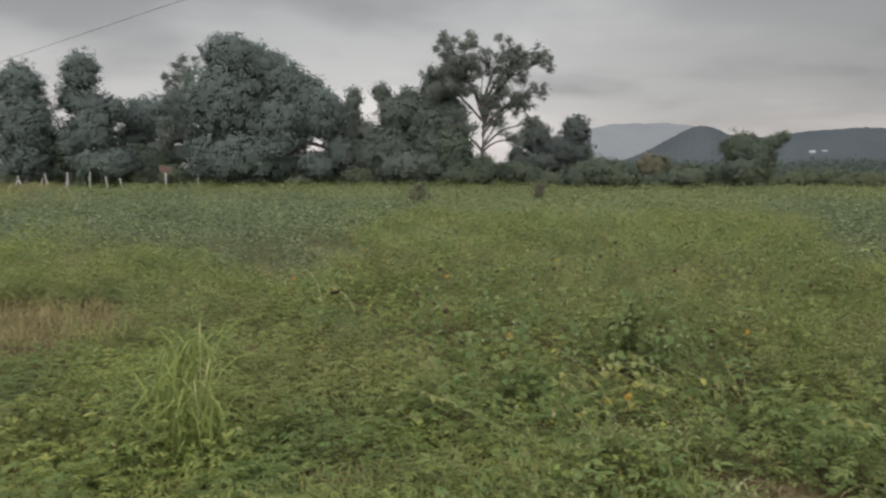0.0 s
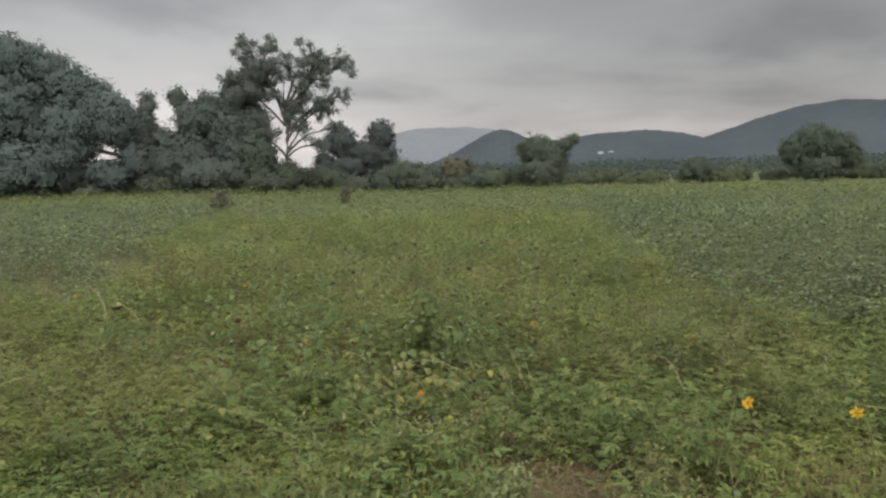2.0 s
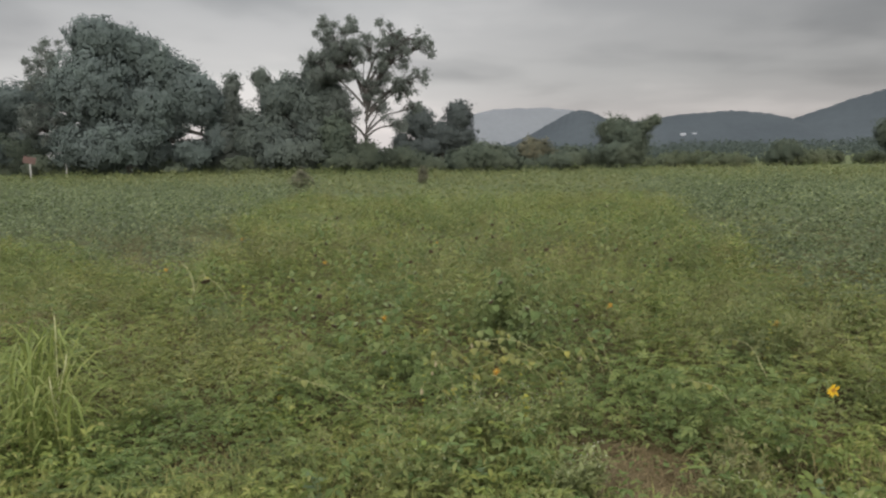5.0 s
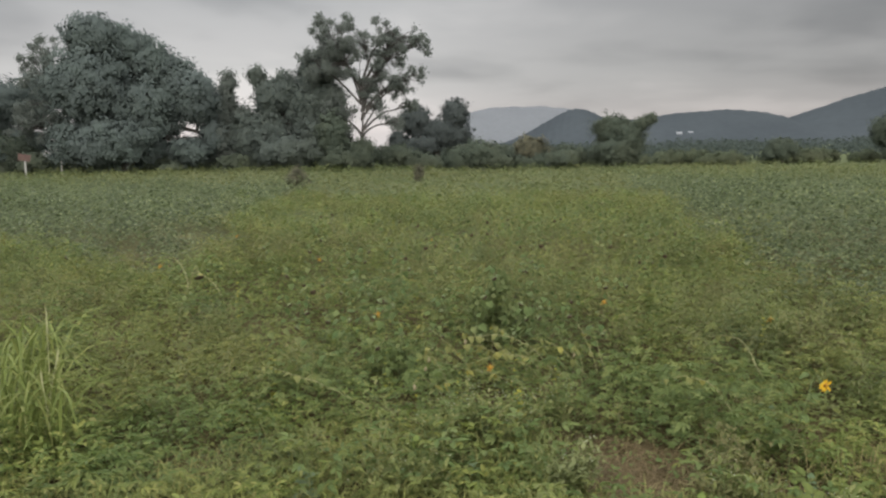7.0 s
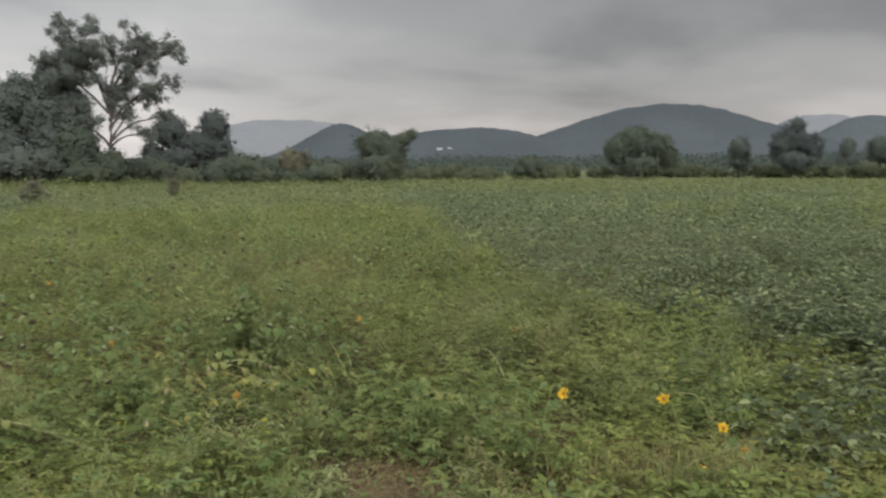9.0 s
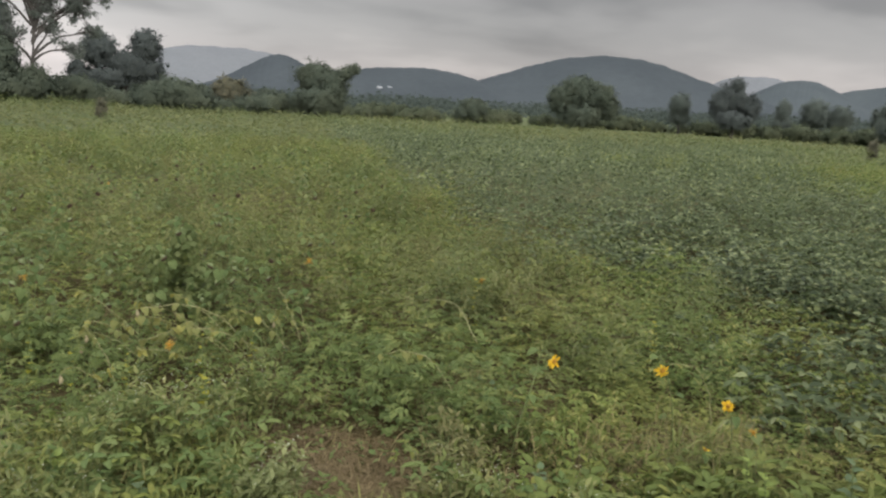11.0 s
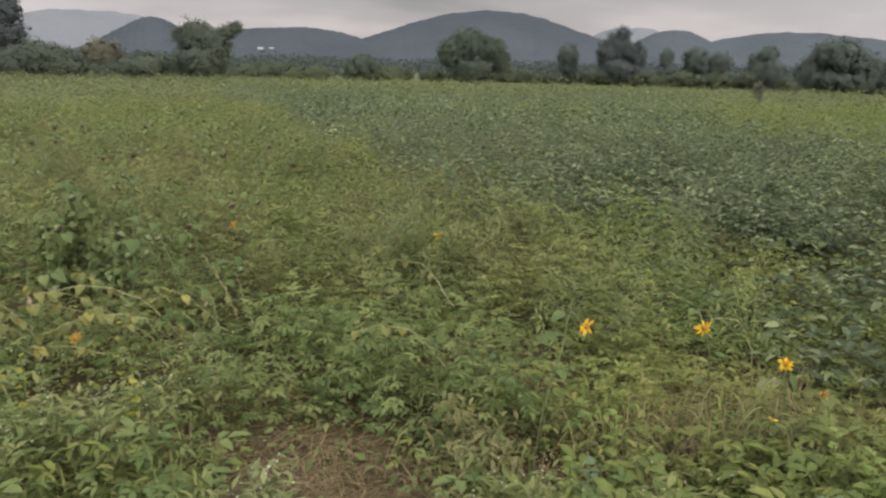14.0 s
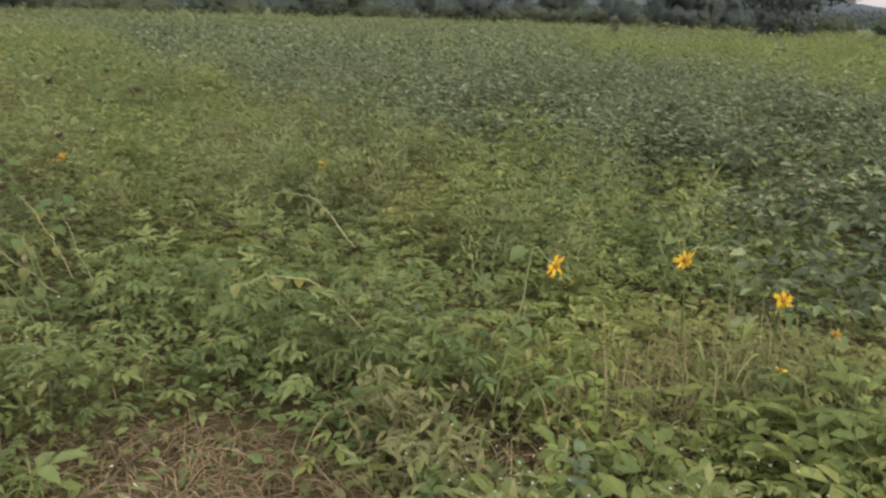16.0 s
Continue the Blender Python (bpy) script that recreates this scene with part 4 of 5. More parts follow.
r = np.random.default_rng(15)
spots = ((-5.7, 5.4, 0.75, 0.6, 4600), (2.62, 2.82, 0.42, 0.2, 1700), (1.75, 2.8, 0.3, 0.18, 120), (0.8, 3.3, 0.4, 0.12, 120), (-1.0, 5.0, 2.5, 2.0, 1100))
dx = np.concatenate([r.normal(x, w, n) for x, y, w, h, n in spots])
dy = np.concatenate([r.normal(y, h, n) for x, y, w, h, n in spots])
keep = dy > 1.7
dx, dy = dx[keep], dy[keep]
n = len(dx)
pos = np.stack([dx, dy, ground_z(dx, dy) + r.uniform(0.0, 0.18, n)], 1)
s = r.uniform(0.08, 0.24, n)
thick_blade = np.where(dx < -4, 3.0, 1.0)
tagged(part("dry_grass", joined("dry_grass", [leaves(pos, r.uniform(0, math.tau, n), r.normal(0.75, 0.45, n), s, r.uniform(0.0016, 0.0032, n) * thick_blade, None, True)]), M_DRYGRASS), "thin brown dry grass standing among the crop", "grass", kind="stuff")

# browned grass on the headland before the fence
bx, by = scatter(-44, -22, 22, 44, 22, 29)
keep = (np.abs(by + 0.94 * bx - 0.5) < 3.2 + 1.5 * drift(bx, by, 0.5)) & (drift(bx, by, 0.35, 1.0) > -0.45)
bx, by = bx[keep], by[keep]
r = np.random.default_rng(30)
n = len(bx)
pos = np.stack([bx, by, ground_z(bx, by) + r.uniform(0.1, 0.35, n)], 1)
s = r.uniform(0.2, 0.5, n)
tagged(part("brown_grass", joined("brown_grass", [leaves(pos, r.uniform(0, math.tau, n), r.normal(0.8, 0.35, n), s, r.uniform(0.01, 0.025, n), None, True)]), M_DRYGRASS), "browned tall grass along the fence at the field edge", "grass", kind="stuff")

# ---- single plants in the field ----
def blade_mesh(name, length, width, lean=False):
    v, f = leaves(np.zeros((1, 3)), np.zeros(1), np.zeros(1), np.array([length]), np.array([width]), None, lean)
    return quads(name, v, f)


def heart_mesh(name, size, seed):
    """A broad, heart-shaped leaf with a drooping tip and a raised rim."""
    r = random.Random(seed)
    outline = [(0.0, 0.0), (-0.10, 0.20), (0.05, 0.42), (0.35, 0.46), (0.68, 0.28), (1.0, 0.0)]
    bm = bmesh.new()
    mid = [bm.verts.new((x * size, 0, -0.30 * size * x * x)) for x in (0.0, 0.35, 0.68, 1.0)]
    for sgn in (1, -1):
        rim = [bm.verts.new((x * size, sgn * y * size, size * (0.10 * abs(y) - 0.30 * x * abs(x) + r.uniform(-.03, .03)))) for x, y in outline[1:5]]
        faces = [(mid[0], rim[0], rim[1]), (mid[0], rim[1], rim[2], mid[1]), (mid[1], rim[2], rim[3], mid[2]), (mid[2], rim[3], mid[3])]
        for f in faces:
            bm.faces.new(f if sgn < 0 else f[::-1])
    me = bpy.data.meshes.new(name)
    bm.to_mesh(me)
    bm.free()
    return me


PETAL = blade_mesh("petal", 0.027, 0.0095)
PETAL.materials.append(M_PETAL)
OLDPETAL = blade_mesh("petal", 0.023, 0.009)
OLDPETAL.materials.append(M_ORANGE)
HEARTS = [heart_mesh("leaf", s, k) for k, s in enumerate((0.040, 0.052, 0.064))]
for me in HEARTS:
    me.materials.append(M_SUNLEAF)
WITHERED = [heart_mesh("leaf", s, 9 + k) for k, s in enumerate((0.036, 0.048))]
for me in WITHERED:
    me.materials.append(M_DRYLEAF)


def sunflower(base, head, facing, radius, petals, leaf_count, label, seed, stem=M_STEM, group="", big=1, petal=PETAL):
    """A sunflower whose stem arches from base (x, y) to head (x, y, z); facing: the way its disc looks."""
    r = random.Random(seed)
    x, y = base
    z = float(ground_z(x, y))
    root = new("sunflower")
    root.location = (x, y, z)
    tagged(root, label, "sunflower", group)
    top = Vector(head) - Vector((x, y, z))
    way = Vector(facing).normalized()
    neck = top - way * 0.015
    crook = neck - way * 0.06 + Vector((0, 0, 0.05))
    pts = [Vector((0, 0, -0.03)), Vector((top.x * 0.15, top.y * 0.15, top.z * 0.45)), Vector((top.x * 0.55, top.y * 0.55, max(top.z * 0.85, 0.05))), crook, neck]
    fine = []
    for a, b in zip(pts, pts[1:]):
        fine += [a.lerp(b, k / 3) for k in range(3)]
    fine.append(neck)
    for _ in range(2):
        fine = [fine[0]] + [(fine[k - 1] + fine[k] * 2 + fine[k + 1]) / 4 for k in range(1, len(fine) - 1)] + [fine[-1]]
    bm = bmesh.new()
    tube(bm, fine, [0.0034 - 0.0014 * k / len(fine) for k in range(len(fine))], 6)
    part("stem", bm, stem, root)
    turn = way.to_track_quat("Z", "Y").to_matrix().to_4x4()
    bm = bmesh.new()
    rings = [(0.0, 0.010), (0.45, 0.012), (0.85, 0.006), (1.0, -0.002)]
    loops = []
    for f, h in rings[1:]:
        loops.append([bm.verts.new((math.cos(k * math.tau / 12) * radius * f, math.sin(k * math.tau / 12) * radius * f, h)) for k in range(12)])
    tip = bm.verts.new((0, 0, rings[0][1]))
    for k in range(12):
        bm.faces.new((tip, loops[0][k], loops[0][(k + 1) % 12]))
        for l0, l1 in zip(loops, loops[1:]):
            bm.faces.new((l0[k], l1[k], l1[(k + 1) % 12], l0[(k + 1) % 12]))
    disc = part("head", bm, M_BLOOM if petals else M_DISC, root, "golden brown flower head" if petals else "dark brown seed head")
    disc.matrix_local = Matrix.Translation(top) @ turn
    bm = bmesh.new()
    bmesh.ops.create_cone(bm, cap_ends=True, segments=12, radius1=0.006, radius2=radius * 1.02, depth=0.016, matrix=Matrix.Translation((0, 0, -0.0105)))
    part("calyx", bm, M_SEPAL, disc)
    for k in range(petals):
        p = part("petal", petal, None, disc)
        a = k * math.tau / petals + r.uniform(-.12, .12)
        p.matrix_local = Matrix.Rotation(a, 4, "Z") @ Matrix.Translation((radius * 0.85, 0, 0)) @ Matrix.Rotation(r.uniform(-0.75, 0.4), 4, "Y") @ Matrix.Rotation(r.uniform(-0.6, 0.6), 4, "X") @ Matrix.Scale(r.uniform(0.65, 1.15) * min(1.0, 0.35 + radius / 0.018), 4)
    for k in range(leaf_count):
        t = 0.12 + 0.75 * k / max(1, leaf_count)
        p = fine[min(int(t * len(fine)), len(fine) - 3)]
        leaf = part("leaf", HEARTS[min(2, r.randrange(big + 1))], None, root)
        leaf.matrix_local = Matrix.Translation(p) @ Matrix.Rotation(k * 2.4 + r.uniform(-.5, .5), 4, "Z") @ Matrix.Translation((0.03, 0, 0.005)) @ Matrix.Rotation(r.uniform(-0.1, 0.95), 4, "Y") @ Matrix.Rotation(r.uniform(-0.5, 0.5), 4, "X")
    return root


YELLOW = "small yellow sunflower in bloom on an arching stem"
sunflower((1.93, 2.92), (2.085, 2.875, 0.523), (0.45, -0.85, -0.1), 0.012, 22, 5, YELLOW, 1, group="yellow sunflowers by the path")
sunflower((2.80, 3.10), (2.636, 2.965, 0.445), (-0.1, -0.9, -0.35), 0.012, 19, 5, YELLOW, 2, group="yellow sunflowers by the path")
sunflower((2.98, 2.88), (2.872, 2.785, 0.341), (-0.45, -0.8, 0.35), 0.009, 18, 4, YELLOW, 3, group="yellow sunflowers by the path")
sunflower((3.02, 2.68), (2.900, 2.617, 0.288), (-0.3, -0.6, 0.75), 0.007, 6, 3, "fading yellow sunflower low in the weeds", 4, group="yellow sunflowers by the path", petal=OLDPETAL)
sunflower((2.72, 2.70), (2.690, 2.620, 0.215), (-0.3, -0.6, 0.75), 0.005, 3, 3, "fading yellow sunflower low in the weeds", 5, group="yellow sunflowers by the path")
sunflower((0.44, 4.20), (0.350, 4.06, 0.235), (-0.1, -0.8, 0.5), 0.011, 13, 4, "orange-yellow sunflower low among fallen stalks", 6, group="yellow sunflowers by the path", petal=OLDPETAL)
for k, (x, y, z) in enumerate(((-3.9, 7.56, 0.42), (-2.2, 8.25, 0.42), (-0.66, 5.07, 0.42), (-1.16, 10.1, 0.45), (-4.41, 10.85, 0.42), (1.12, 5.62, 0.44), (2.36, 5.32, 0.38))):
    sunflower((x + 0.22, y + 0.12), (x, y, z - 0.05), (-0.2, -0.7, 0.45), 0.012, 8, 6, "withering orange-yellow sunflower in the crop", 20 + k, group="withering sunflowers in the crop", petal=OLDPETAL)

# nodding, finished heads
NOD = "finished sunflower with a dark drooping seed head"
sunflower((-2.55, 5.35), (-2.255, 5.25, 0.62), (0.35, -0.35, -0.9), 0.042, 0, 5, NOD, 40, M_DRYSTEM, "drooping sunflowers")
nods = [sunflower((x, y), (x + dx, y + dy, 0.56), (dx, dy, -0.12), 0.026, 0, 6, NOD, 41 + k, group="drooping sunflowers", big=2)
        for k, (x, y, dx, dy) in enumerate(((-1.95, 11.9, 0.16, -0.08), (-0.6, 9.4, 0.12, -0.14), (-2.15, 8.7, -0.13, -0.12), (-1.25, 5.1, 0.1, -0.15)))]
r = random.Random(5)
for k in range(52):
    while True:
        y = 7.5 + 15 * r.random() ** 1.3
        x = r.uniform(-5.2, 2.4) - 0.05 * (y - 8)
        if not dark_zone(np.array([x]), np.array([y]))[1][0]:
            break
    copy_thing(nods[k % 4], pose(x, y, float(ground_z(x, y)) - 0.02 + r.uniform(-.08, .04), r.uniform(-6, 6), r.uniform(-6, 6), r.uniform(0, 360)))

# leafy sunflower plants in the thicket before the crop
LEAFY = "green sunflower plant with broad heart-shaped leaves and a drooping head"
thick = [sunflower((x, y), (x + dx, y + dy, h), (dx, dy, -0.2), 0.022, 0, 13, LEAFY, 60 + k, group="leafy sunflower thicket", big=2)
         for k, (x, y, dx, dy, h) in enumerate(((0.15, 5.2, 0.12, -0.1, 0.66), (-0.35, 4.75, -0.14, -0.1, 0.55), (0.75, 5.0, 0.1, -0.14, 0.42), (0.4, 4.7, 0.15, -0.05, 0.44)))]
for k in range(34):
    x, y = r.uniform(-1.5, 1.3), 4.2 + 3.0 * r.random()
    copy_thing(thick[k % 4], pose(x, y, float(ground_z(x, y)) - r.uniform(0.0, 0.14), r.uniform(-9, 9), r.uniform(-9, 9), r.uniform(0, 360)))

for k in range(9):
    x, y = r.uniform(-0.9, 0.6), r.uniform(4.2, 5.0)
    copy_thing(thick[k % 4], pose(x, y, float(ground_z(x, y)) - r.uniform(0.04, 0.16), r.uniform(-12, 12), r.uniform(-12, 12), r.uniform(0, 360)))

for k in range(64):
    x, y = r.uniform(-3.8, 2.2), r.uniform(6.2, 15.0)
    copy_thing(thick[k % 4], pose(x, y, float(ground_z(x, y)) - r.uniform(0.0, 0.1), r.uniform(-9, 9), r.uniform(-9, 9), r.uniform(0, 360)))


def stalk(points, label, seed, leaf_count=5, radius=0.004, heads=1, material=M_DRYSTEM):
    """A fallen, bent stalk through points with limp leaves and dry husks."""
    r = random.Random(seed)
    root = new("fallen_stalk")
    x, y = points[0][0], points[0][1]
    root.location = (x, y, float(ground_z(x, y)))
    tagged(root, label, "stalk", "fallen stalks")
    pts = [Vector(p) - root.location for p in points]
    fine = []
    for a, b in zip(pts, pts[1:]):
        fine += [a.lerp(b, k / 4) for k in range(4)]
    fine.append(pts[-1])
    for _ in range(3):
        fine = [fine[0]] + [(fine[k - 1] + fine[k] * 2 + fine[k + 1]) / 4 for k in range(1, len(fine) - 1)] + [fine[-1]]
    fine = [p + Vector((r.uniform(-1, 1), r.uniform(-1, 1), r.uniform(-1, 1))) * 0.006 for p in fine]
    bm = bmesh.new()
    tube(bm, fine, [radius * (1 - 0.5 * k / len(fine)) for k in range(len(fine))], 6)
    part("stem", bm, material, root)
    for k in range(leaf_count):
        leaf = part("leaf", (WITHERED if material is M_DRYSTEM else HEARTS)[r.randrange(2)], None, root)
        leaf.matrix_local = Matrix.Translation(fine[r.randrange(3, len(fine))]) @ Matrix.Rotation(r.uniform(0, 6.3), 4, "Z") @ Matrix.Rotation(r.uniform(0.2, 1.1), 4, "Y")
    for k in range(heads):
        bm = bmesh.new()
        bmesh.ops.create_icosphere(bm, subdivisions=2, radius=0.012)
        for v in bm.verts:
            v.co.z *= 1.7
            v.co.x *= 0.75
            v.co *= 1 + 0.22 * math.sin(v.co.x * 260 + k) * math.cos(v.co.z * 170 + v.co.y * 200)
        husk = part("husk", bm, M_HUSK, root, "pale dry husk")
        husk.matrix_local = Matrix.Translation(fine[-1] + Vector((r.uniform(-.03, .03), r.uniform(-.03, .03), -0.03 - 0.05 * k)))
    return root


stalk([(0.80, 4.25, 0.10), (0.66, 4.14, 0.34), (0.45, 4.08, 0.47), (0.22, 4.05, 0.44)], "pale bent stalk arching over the thicket", 1, 9, 0.0036)
stalk([(0.74, 4.45, 0.05), (0.58, 4.30, 0.26), (0.40, 4.15, 0.31), (0.22, 4.02, 0.27)], "pale bent stalk arching over the thicket", 2, 7, 0.003)
stalk([(0.20, 3.62, 0.06), (0.10, 3.74, 0.28), (-0.01, 3.78, 0.43), (-0.01, 3.77, 0.39)], "withered stalk with pale dry husks", 3, 7, 0.0026, heads=2)
stalk([(0.24, 3.36, 0.12), (0.16, 3.32, 0.30), (0.05, 3.22, 0.41), (0.035, 3.19, 0.38)], "withered stalk with a pale dry husk", 4, 5, 0.0024)
stalk([(-0.28, 3.36, 0.16), (-0.50, 3.42, 0.25), (-0.78, 3.52, 0.31), (-1.02, 3.62, 0.32)], "pale fallen stalk lying over the crop", 5, 8, 0.0022, heads=0)
stalk([(-3.18, 6.85, 0.20), (-3.32, 7.05, 0.42), (-3.62, 7.36, 0.52), (-3.90, 7.58, 0.46)], "pale arching stalk in the crop", 6, 3, 0.0042, heads=0)
stalk([(-2.21, 5.57, 0.40), (-2.36, 5.74, 0.50), (-2.62, 6.02, 0.54), (-2.93, 6.35, 0.50)], "pale arching stalk in the crop", 12, 4, 0.003, heads=0)
stalk([(2.06, 4.16, 0.22), (2.02, 4.38, 0.35), (1.94, 4.56, 0.38), (1.80, 4.66, 0.34)], "pale bent stem arching over the crop", 7, 3, 0.003, 0)
stalk([(0.95, 4.5, 0.02), (0.93, 4.45, 0.28), (0.90, 4.40, 0.36), (0.895, 4.395, 0.29)], "withered stalk with a pale dry husk", 8, 4, 0.0026)
stalk([(1.15, 4.30, 0.02), (1.08, 4.32, 0.22), (1.03, 4.35, 0.40)], "thin dry stalk standing in the crop", 9, 2, 0.0026, 0)
stalk([(2.98, 3.06, 0.02), (2.92, 3.03, 0.32), (2.80, 2.99, 0.47), (2.67, 2.98, 0.47)], "pale arching stem beside the sunflowers", 10, 3, 0.0024, 0)
stalk([(1.75, 3.34, 0.22), (1.68, 3.50, 0.33), (1.55, 3.55, 0.37), (1.42, 3.53, 0.34)], "pale yellowing stem drooping over the crop", 11, 9, 0.0026, 0)

for k, (p, q, h) in enumerate((((0.92, 4.20), (0.46, 4.02), 0.34), ((0.66, 4.46), (0.34, 4.28), 0.46), ((0.62, 4.02), (0.22, 3.84), 0.28), ((1.05, 4.55), (0.90, 4.75), 0.40))):
    a, c = Vector((*p, 0.10)), Vector((*q, h))
    stalk([a, a.lerp(c, 0.35) + Vector((0, 0, 0.12 * h)), a.lerp(c, 0.75) + Vector((0, 0, 0.10 * h)), c], "pale bent stalk arching over the thicket", 50 + k, 8, 0.0026, 0, M_DRYSTEM)

r = random.Random(12)
for k in range(12):
    a = Vector((r.uniform(0.1, 1.0), r.uniform(3.95, 4.45), r.uniform(0.10, 0.22)))
    c = a + Vector((r.uniform(-0.42, -0.12), r.uniform(-0.16, 0.08), r.uniform(0.14, 0.28)))
    if k > 8:
        c.x = 2 * a.x - c.x
    stalk([a, a.lerp(c, 0.4) + Vector((0, 0, 0.05)), a.lerp(c, 0.75) + Vector((0, 0, 0.04)), c], "thin pale stalk with limp leaves in the thicket", 120 + k, 7, 0.0021, 0)

r = random.Random(9)
for k in range(14):
    x, y, a = r.uniform(-1.4, 1.2), r.uniform(3.9, 5.6), r.uniform(0, math.tau)
    d, h = r.uniform(0.15, 0.4), r.uniform(0.34, 0.52)
    c, s = math.cos(a) * d, math.sin(a) * d * 0.6
    stalk([(x, y, 0.02), (x + c * 0.25, y + s * 0.25, h * 0.7), (x + c * 0.6, y + s * 0.6, h), (x + c, y + s, h * r.uniform(0.7, 1.0))], "thin green stalk bent over in the thicket", 30 + k, 4, 0.003, 0, M_STEM)


# a clump of tall arching grass
def grass_clump(x, y, count, tall, label, seed, plumes=0, thin=1.0):
    r = random.Random(seed)
    root = new("grass_clump")
    root.location = (x, y, float(ground_z(x, y)))
    tagged(root, label, "grass")
    for k in range(count):
        a, h = r.uniform(0, math.tau), tall * r.uniform(0.55, 1.05)
        reach = h * r.uniform(0.25, 0.95)
        o = Vector((r.uniform(-.16, .16), r.uniform(-.13, .13), 0))
        out = Vector((math.cos(a), math.sin(a), 0))
        s = Vector((-math.sin(a), math.cos(a), 0))
        bm = bmesh.new()
        prev = None
        for q in range(8):
            t = q / 7
            c = o + out * reach * t ** 1.8 + Vector((0, 0, h * (2.1 * t - 1.55 * t ** 2.2) - 0.02))
            w = 0.0072 * thin * (1 - t ** 3) * (0.6 + 0.8 * min(t * 3, 1)) + 0.0006
            row = [bm.verts.new(c + s * w), bm.verts.new(c - Vector((0, 0, w * 0.5))), bm.verts.new(c - s * w)]
            if prev:
                bm.faces.new((prev[0], prev[1], row[1], row[0]))
                bm.faces.new((prev[1], prev[2], row[2], row[1]))
            prev = row
        part("blade", bm, M_BLADE, root)
    for k in range(plumes):
        a = r.uniform(0, math.tau)
        foot = Vector((r.uniform(-.05, .12), r.uniform(-.05, .05), 0))
        tip = foot + Vector((math.cos(a) * 0.12, math.sin(a) * 0.12, tall * r.uniform(0.72, 1.06)))
        bm = bmesh.new()
        tube(bm, [foot, foot.lerp(tip, 0.5) + Vector((0, 0, 0.05)), tip], [0.003, 0.0025, 0.0015], 5)
        tube(bm, [foot.lerp(tip, 0.86), foot.lerp(tip, 0.92), tip, tip + (tip - foot) * 0.05], [0.002, 0.0045, 0.004, 0.001], 6)
        part("plume", bm, M_STRAWSTEM, root, "pale seed plume")
    return root


grass_clump(-2.10, 2.90, 46, 0.80, "tall pale green grass clump with arching blades", 1, 2, thin=0.75)
grass_clump(-2.34, 3.15, 38, 0.98, "tall pale green grass clump with arching blades", 2, thin=0.75)
grass_clump(-1.92, 2.66, 34, 0.66, "pale green grass clump with arching blades", 3, 1, thin=0.75)
grass_clump(-4.4, 4.9, 26, 0.45, "thin grass clump beside bare soil", 4, thin=0.5)
grass_clump(-3.3, 2.5, 22, 0.3, "short grass clump in the crop", 5, thin=0.5)
grass_clump(1.75, 3.0, 18, 0.26, "thin yellowing grass tuft by the straw", 6, thin=0.5)
grass_clump(2.75, 2.85, 34, 0.34, "thin yellowing grass tuft under the sunflowers", 7, thin=0.5)
grass_clump(2.2, 3.1, 24, 0.34, "thin grass tuft under the sunflowers", 8, thin=0.5)
grass_clump(0.2, 1.9, 26, 0.26, "short grass tuft at the crop's edge", 9, thin=0.5)
grass_clump(-1.15, 2.3, 26, 0.3, "short grass tuft in the crop", 10, thin=0.5)


# feathery weeds, most with white florets
def floret_weed(x, y, tall, wide, count, label, seed, material=M_WEED, flowers=45, group="white-flowered weeds"):
    r = np.random.default_rng(seed)
    root = new("flowering_weed" if flowers else "feathery_weed")
    root.location = (x, y, float(ground_z(x, y)))
    tagged(root, label, "weed", group)
    rr = random.Random(seed)
    tips = []
    for k in range(9):
        a = rr.uniform(0, math.tau)
        tip = Vector((math.cos(a) * wide * rr.uniform(.2, 1), math.sin(a) * wide * rr.uniform(.2, 1), tall * rr.uniform(.7, 1.05)))
        bm = bmesh.new()
        tube(bm, [(0, 0, -0.02), tip * 0.5 + Vector((0, 0, tall * 0.12)), tip], [0.004, 0.003, 0.0015], 5)
        part("stem", bm, M_STEM, root)
        tips.append(np.array(tip))
    c = np.array(tips)[r.integers(0, 9, count)] * r.uniform(0.25, 1.0, (count, 1)) + r.normal(0, 0.03, (count, 3))
    s = r.uniform(0.03, 0.06, count)
    part("foliage", joined("foliage", [leaves(c, r.uniform(0, math.tau, count), r.normal(0.2, 0.5, count), s, s * 0.35, None, True)]), material, root)["kind"] = "stuff"
    m = flowers
    if not m:
        return root
    c = np.array(tips)[r.integers(0, 9, m)] + r.normal(0, 0.045, (m, 3)) + np.array([0, 0, 0.02])
    sets = [leaves(c, r.uniform(0, math.tau, m) + o, r.normal(0.5, 0.3, m), np.full(m, 0.005), np.full(m, 0.005), None, True) for o in (0, 2.1, 4.2)]
    tagged(part("bloom", joined("bloom", sets), M_WHITE, root, "tiny white florets"), kind="stuff")
    return root


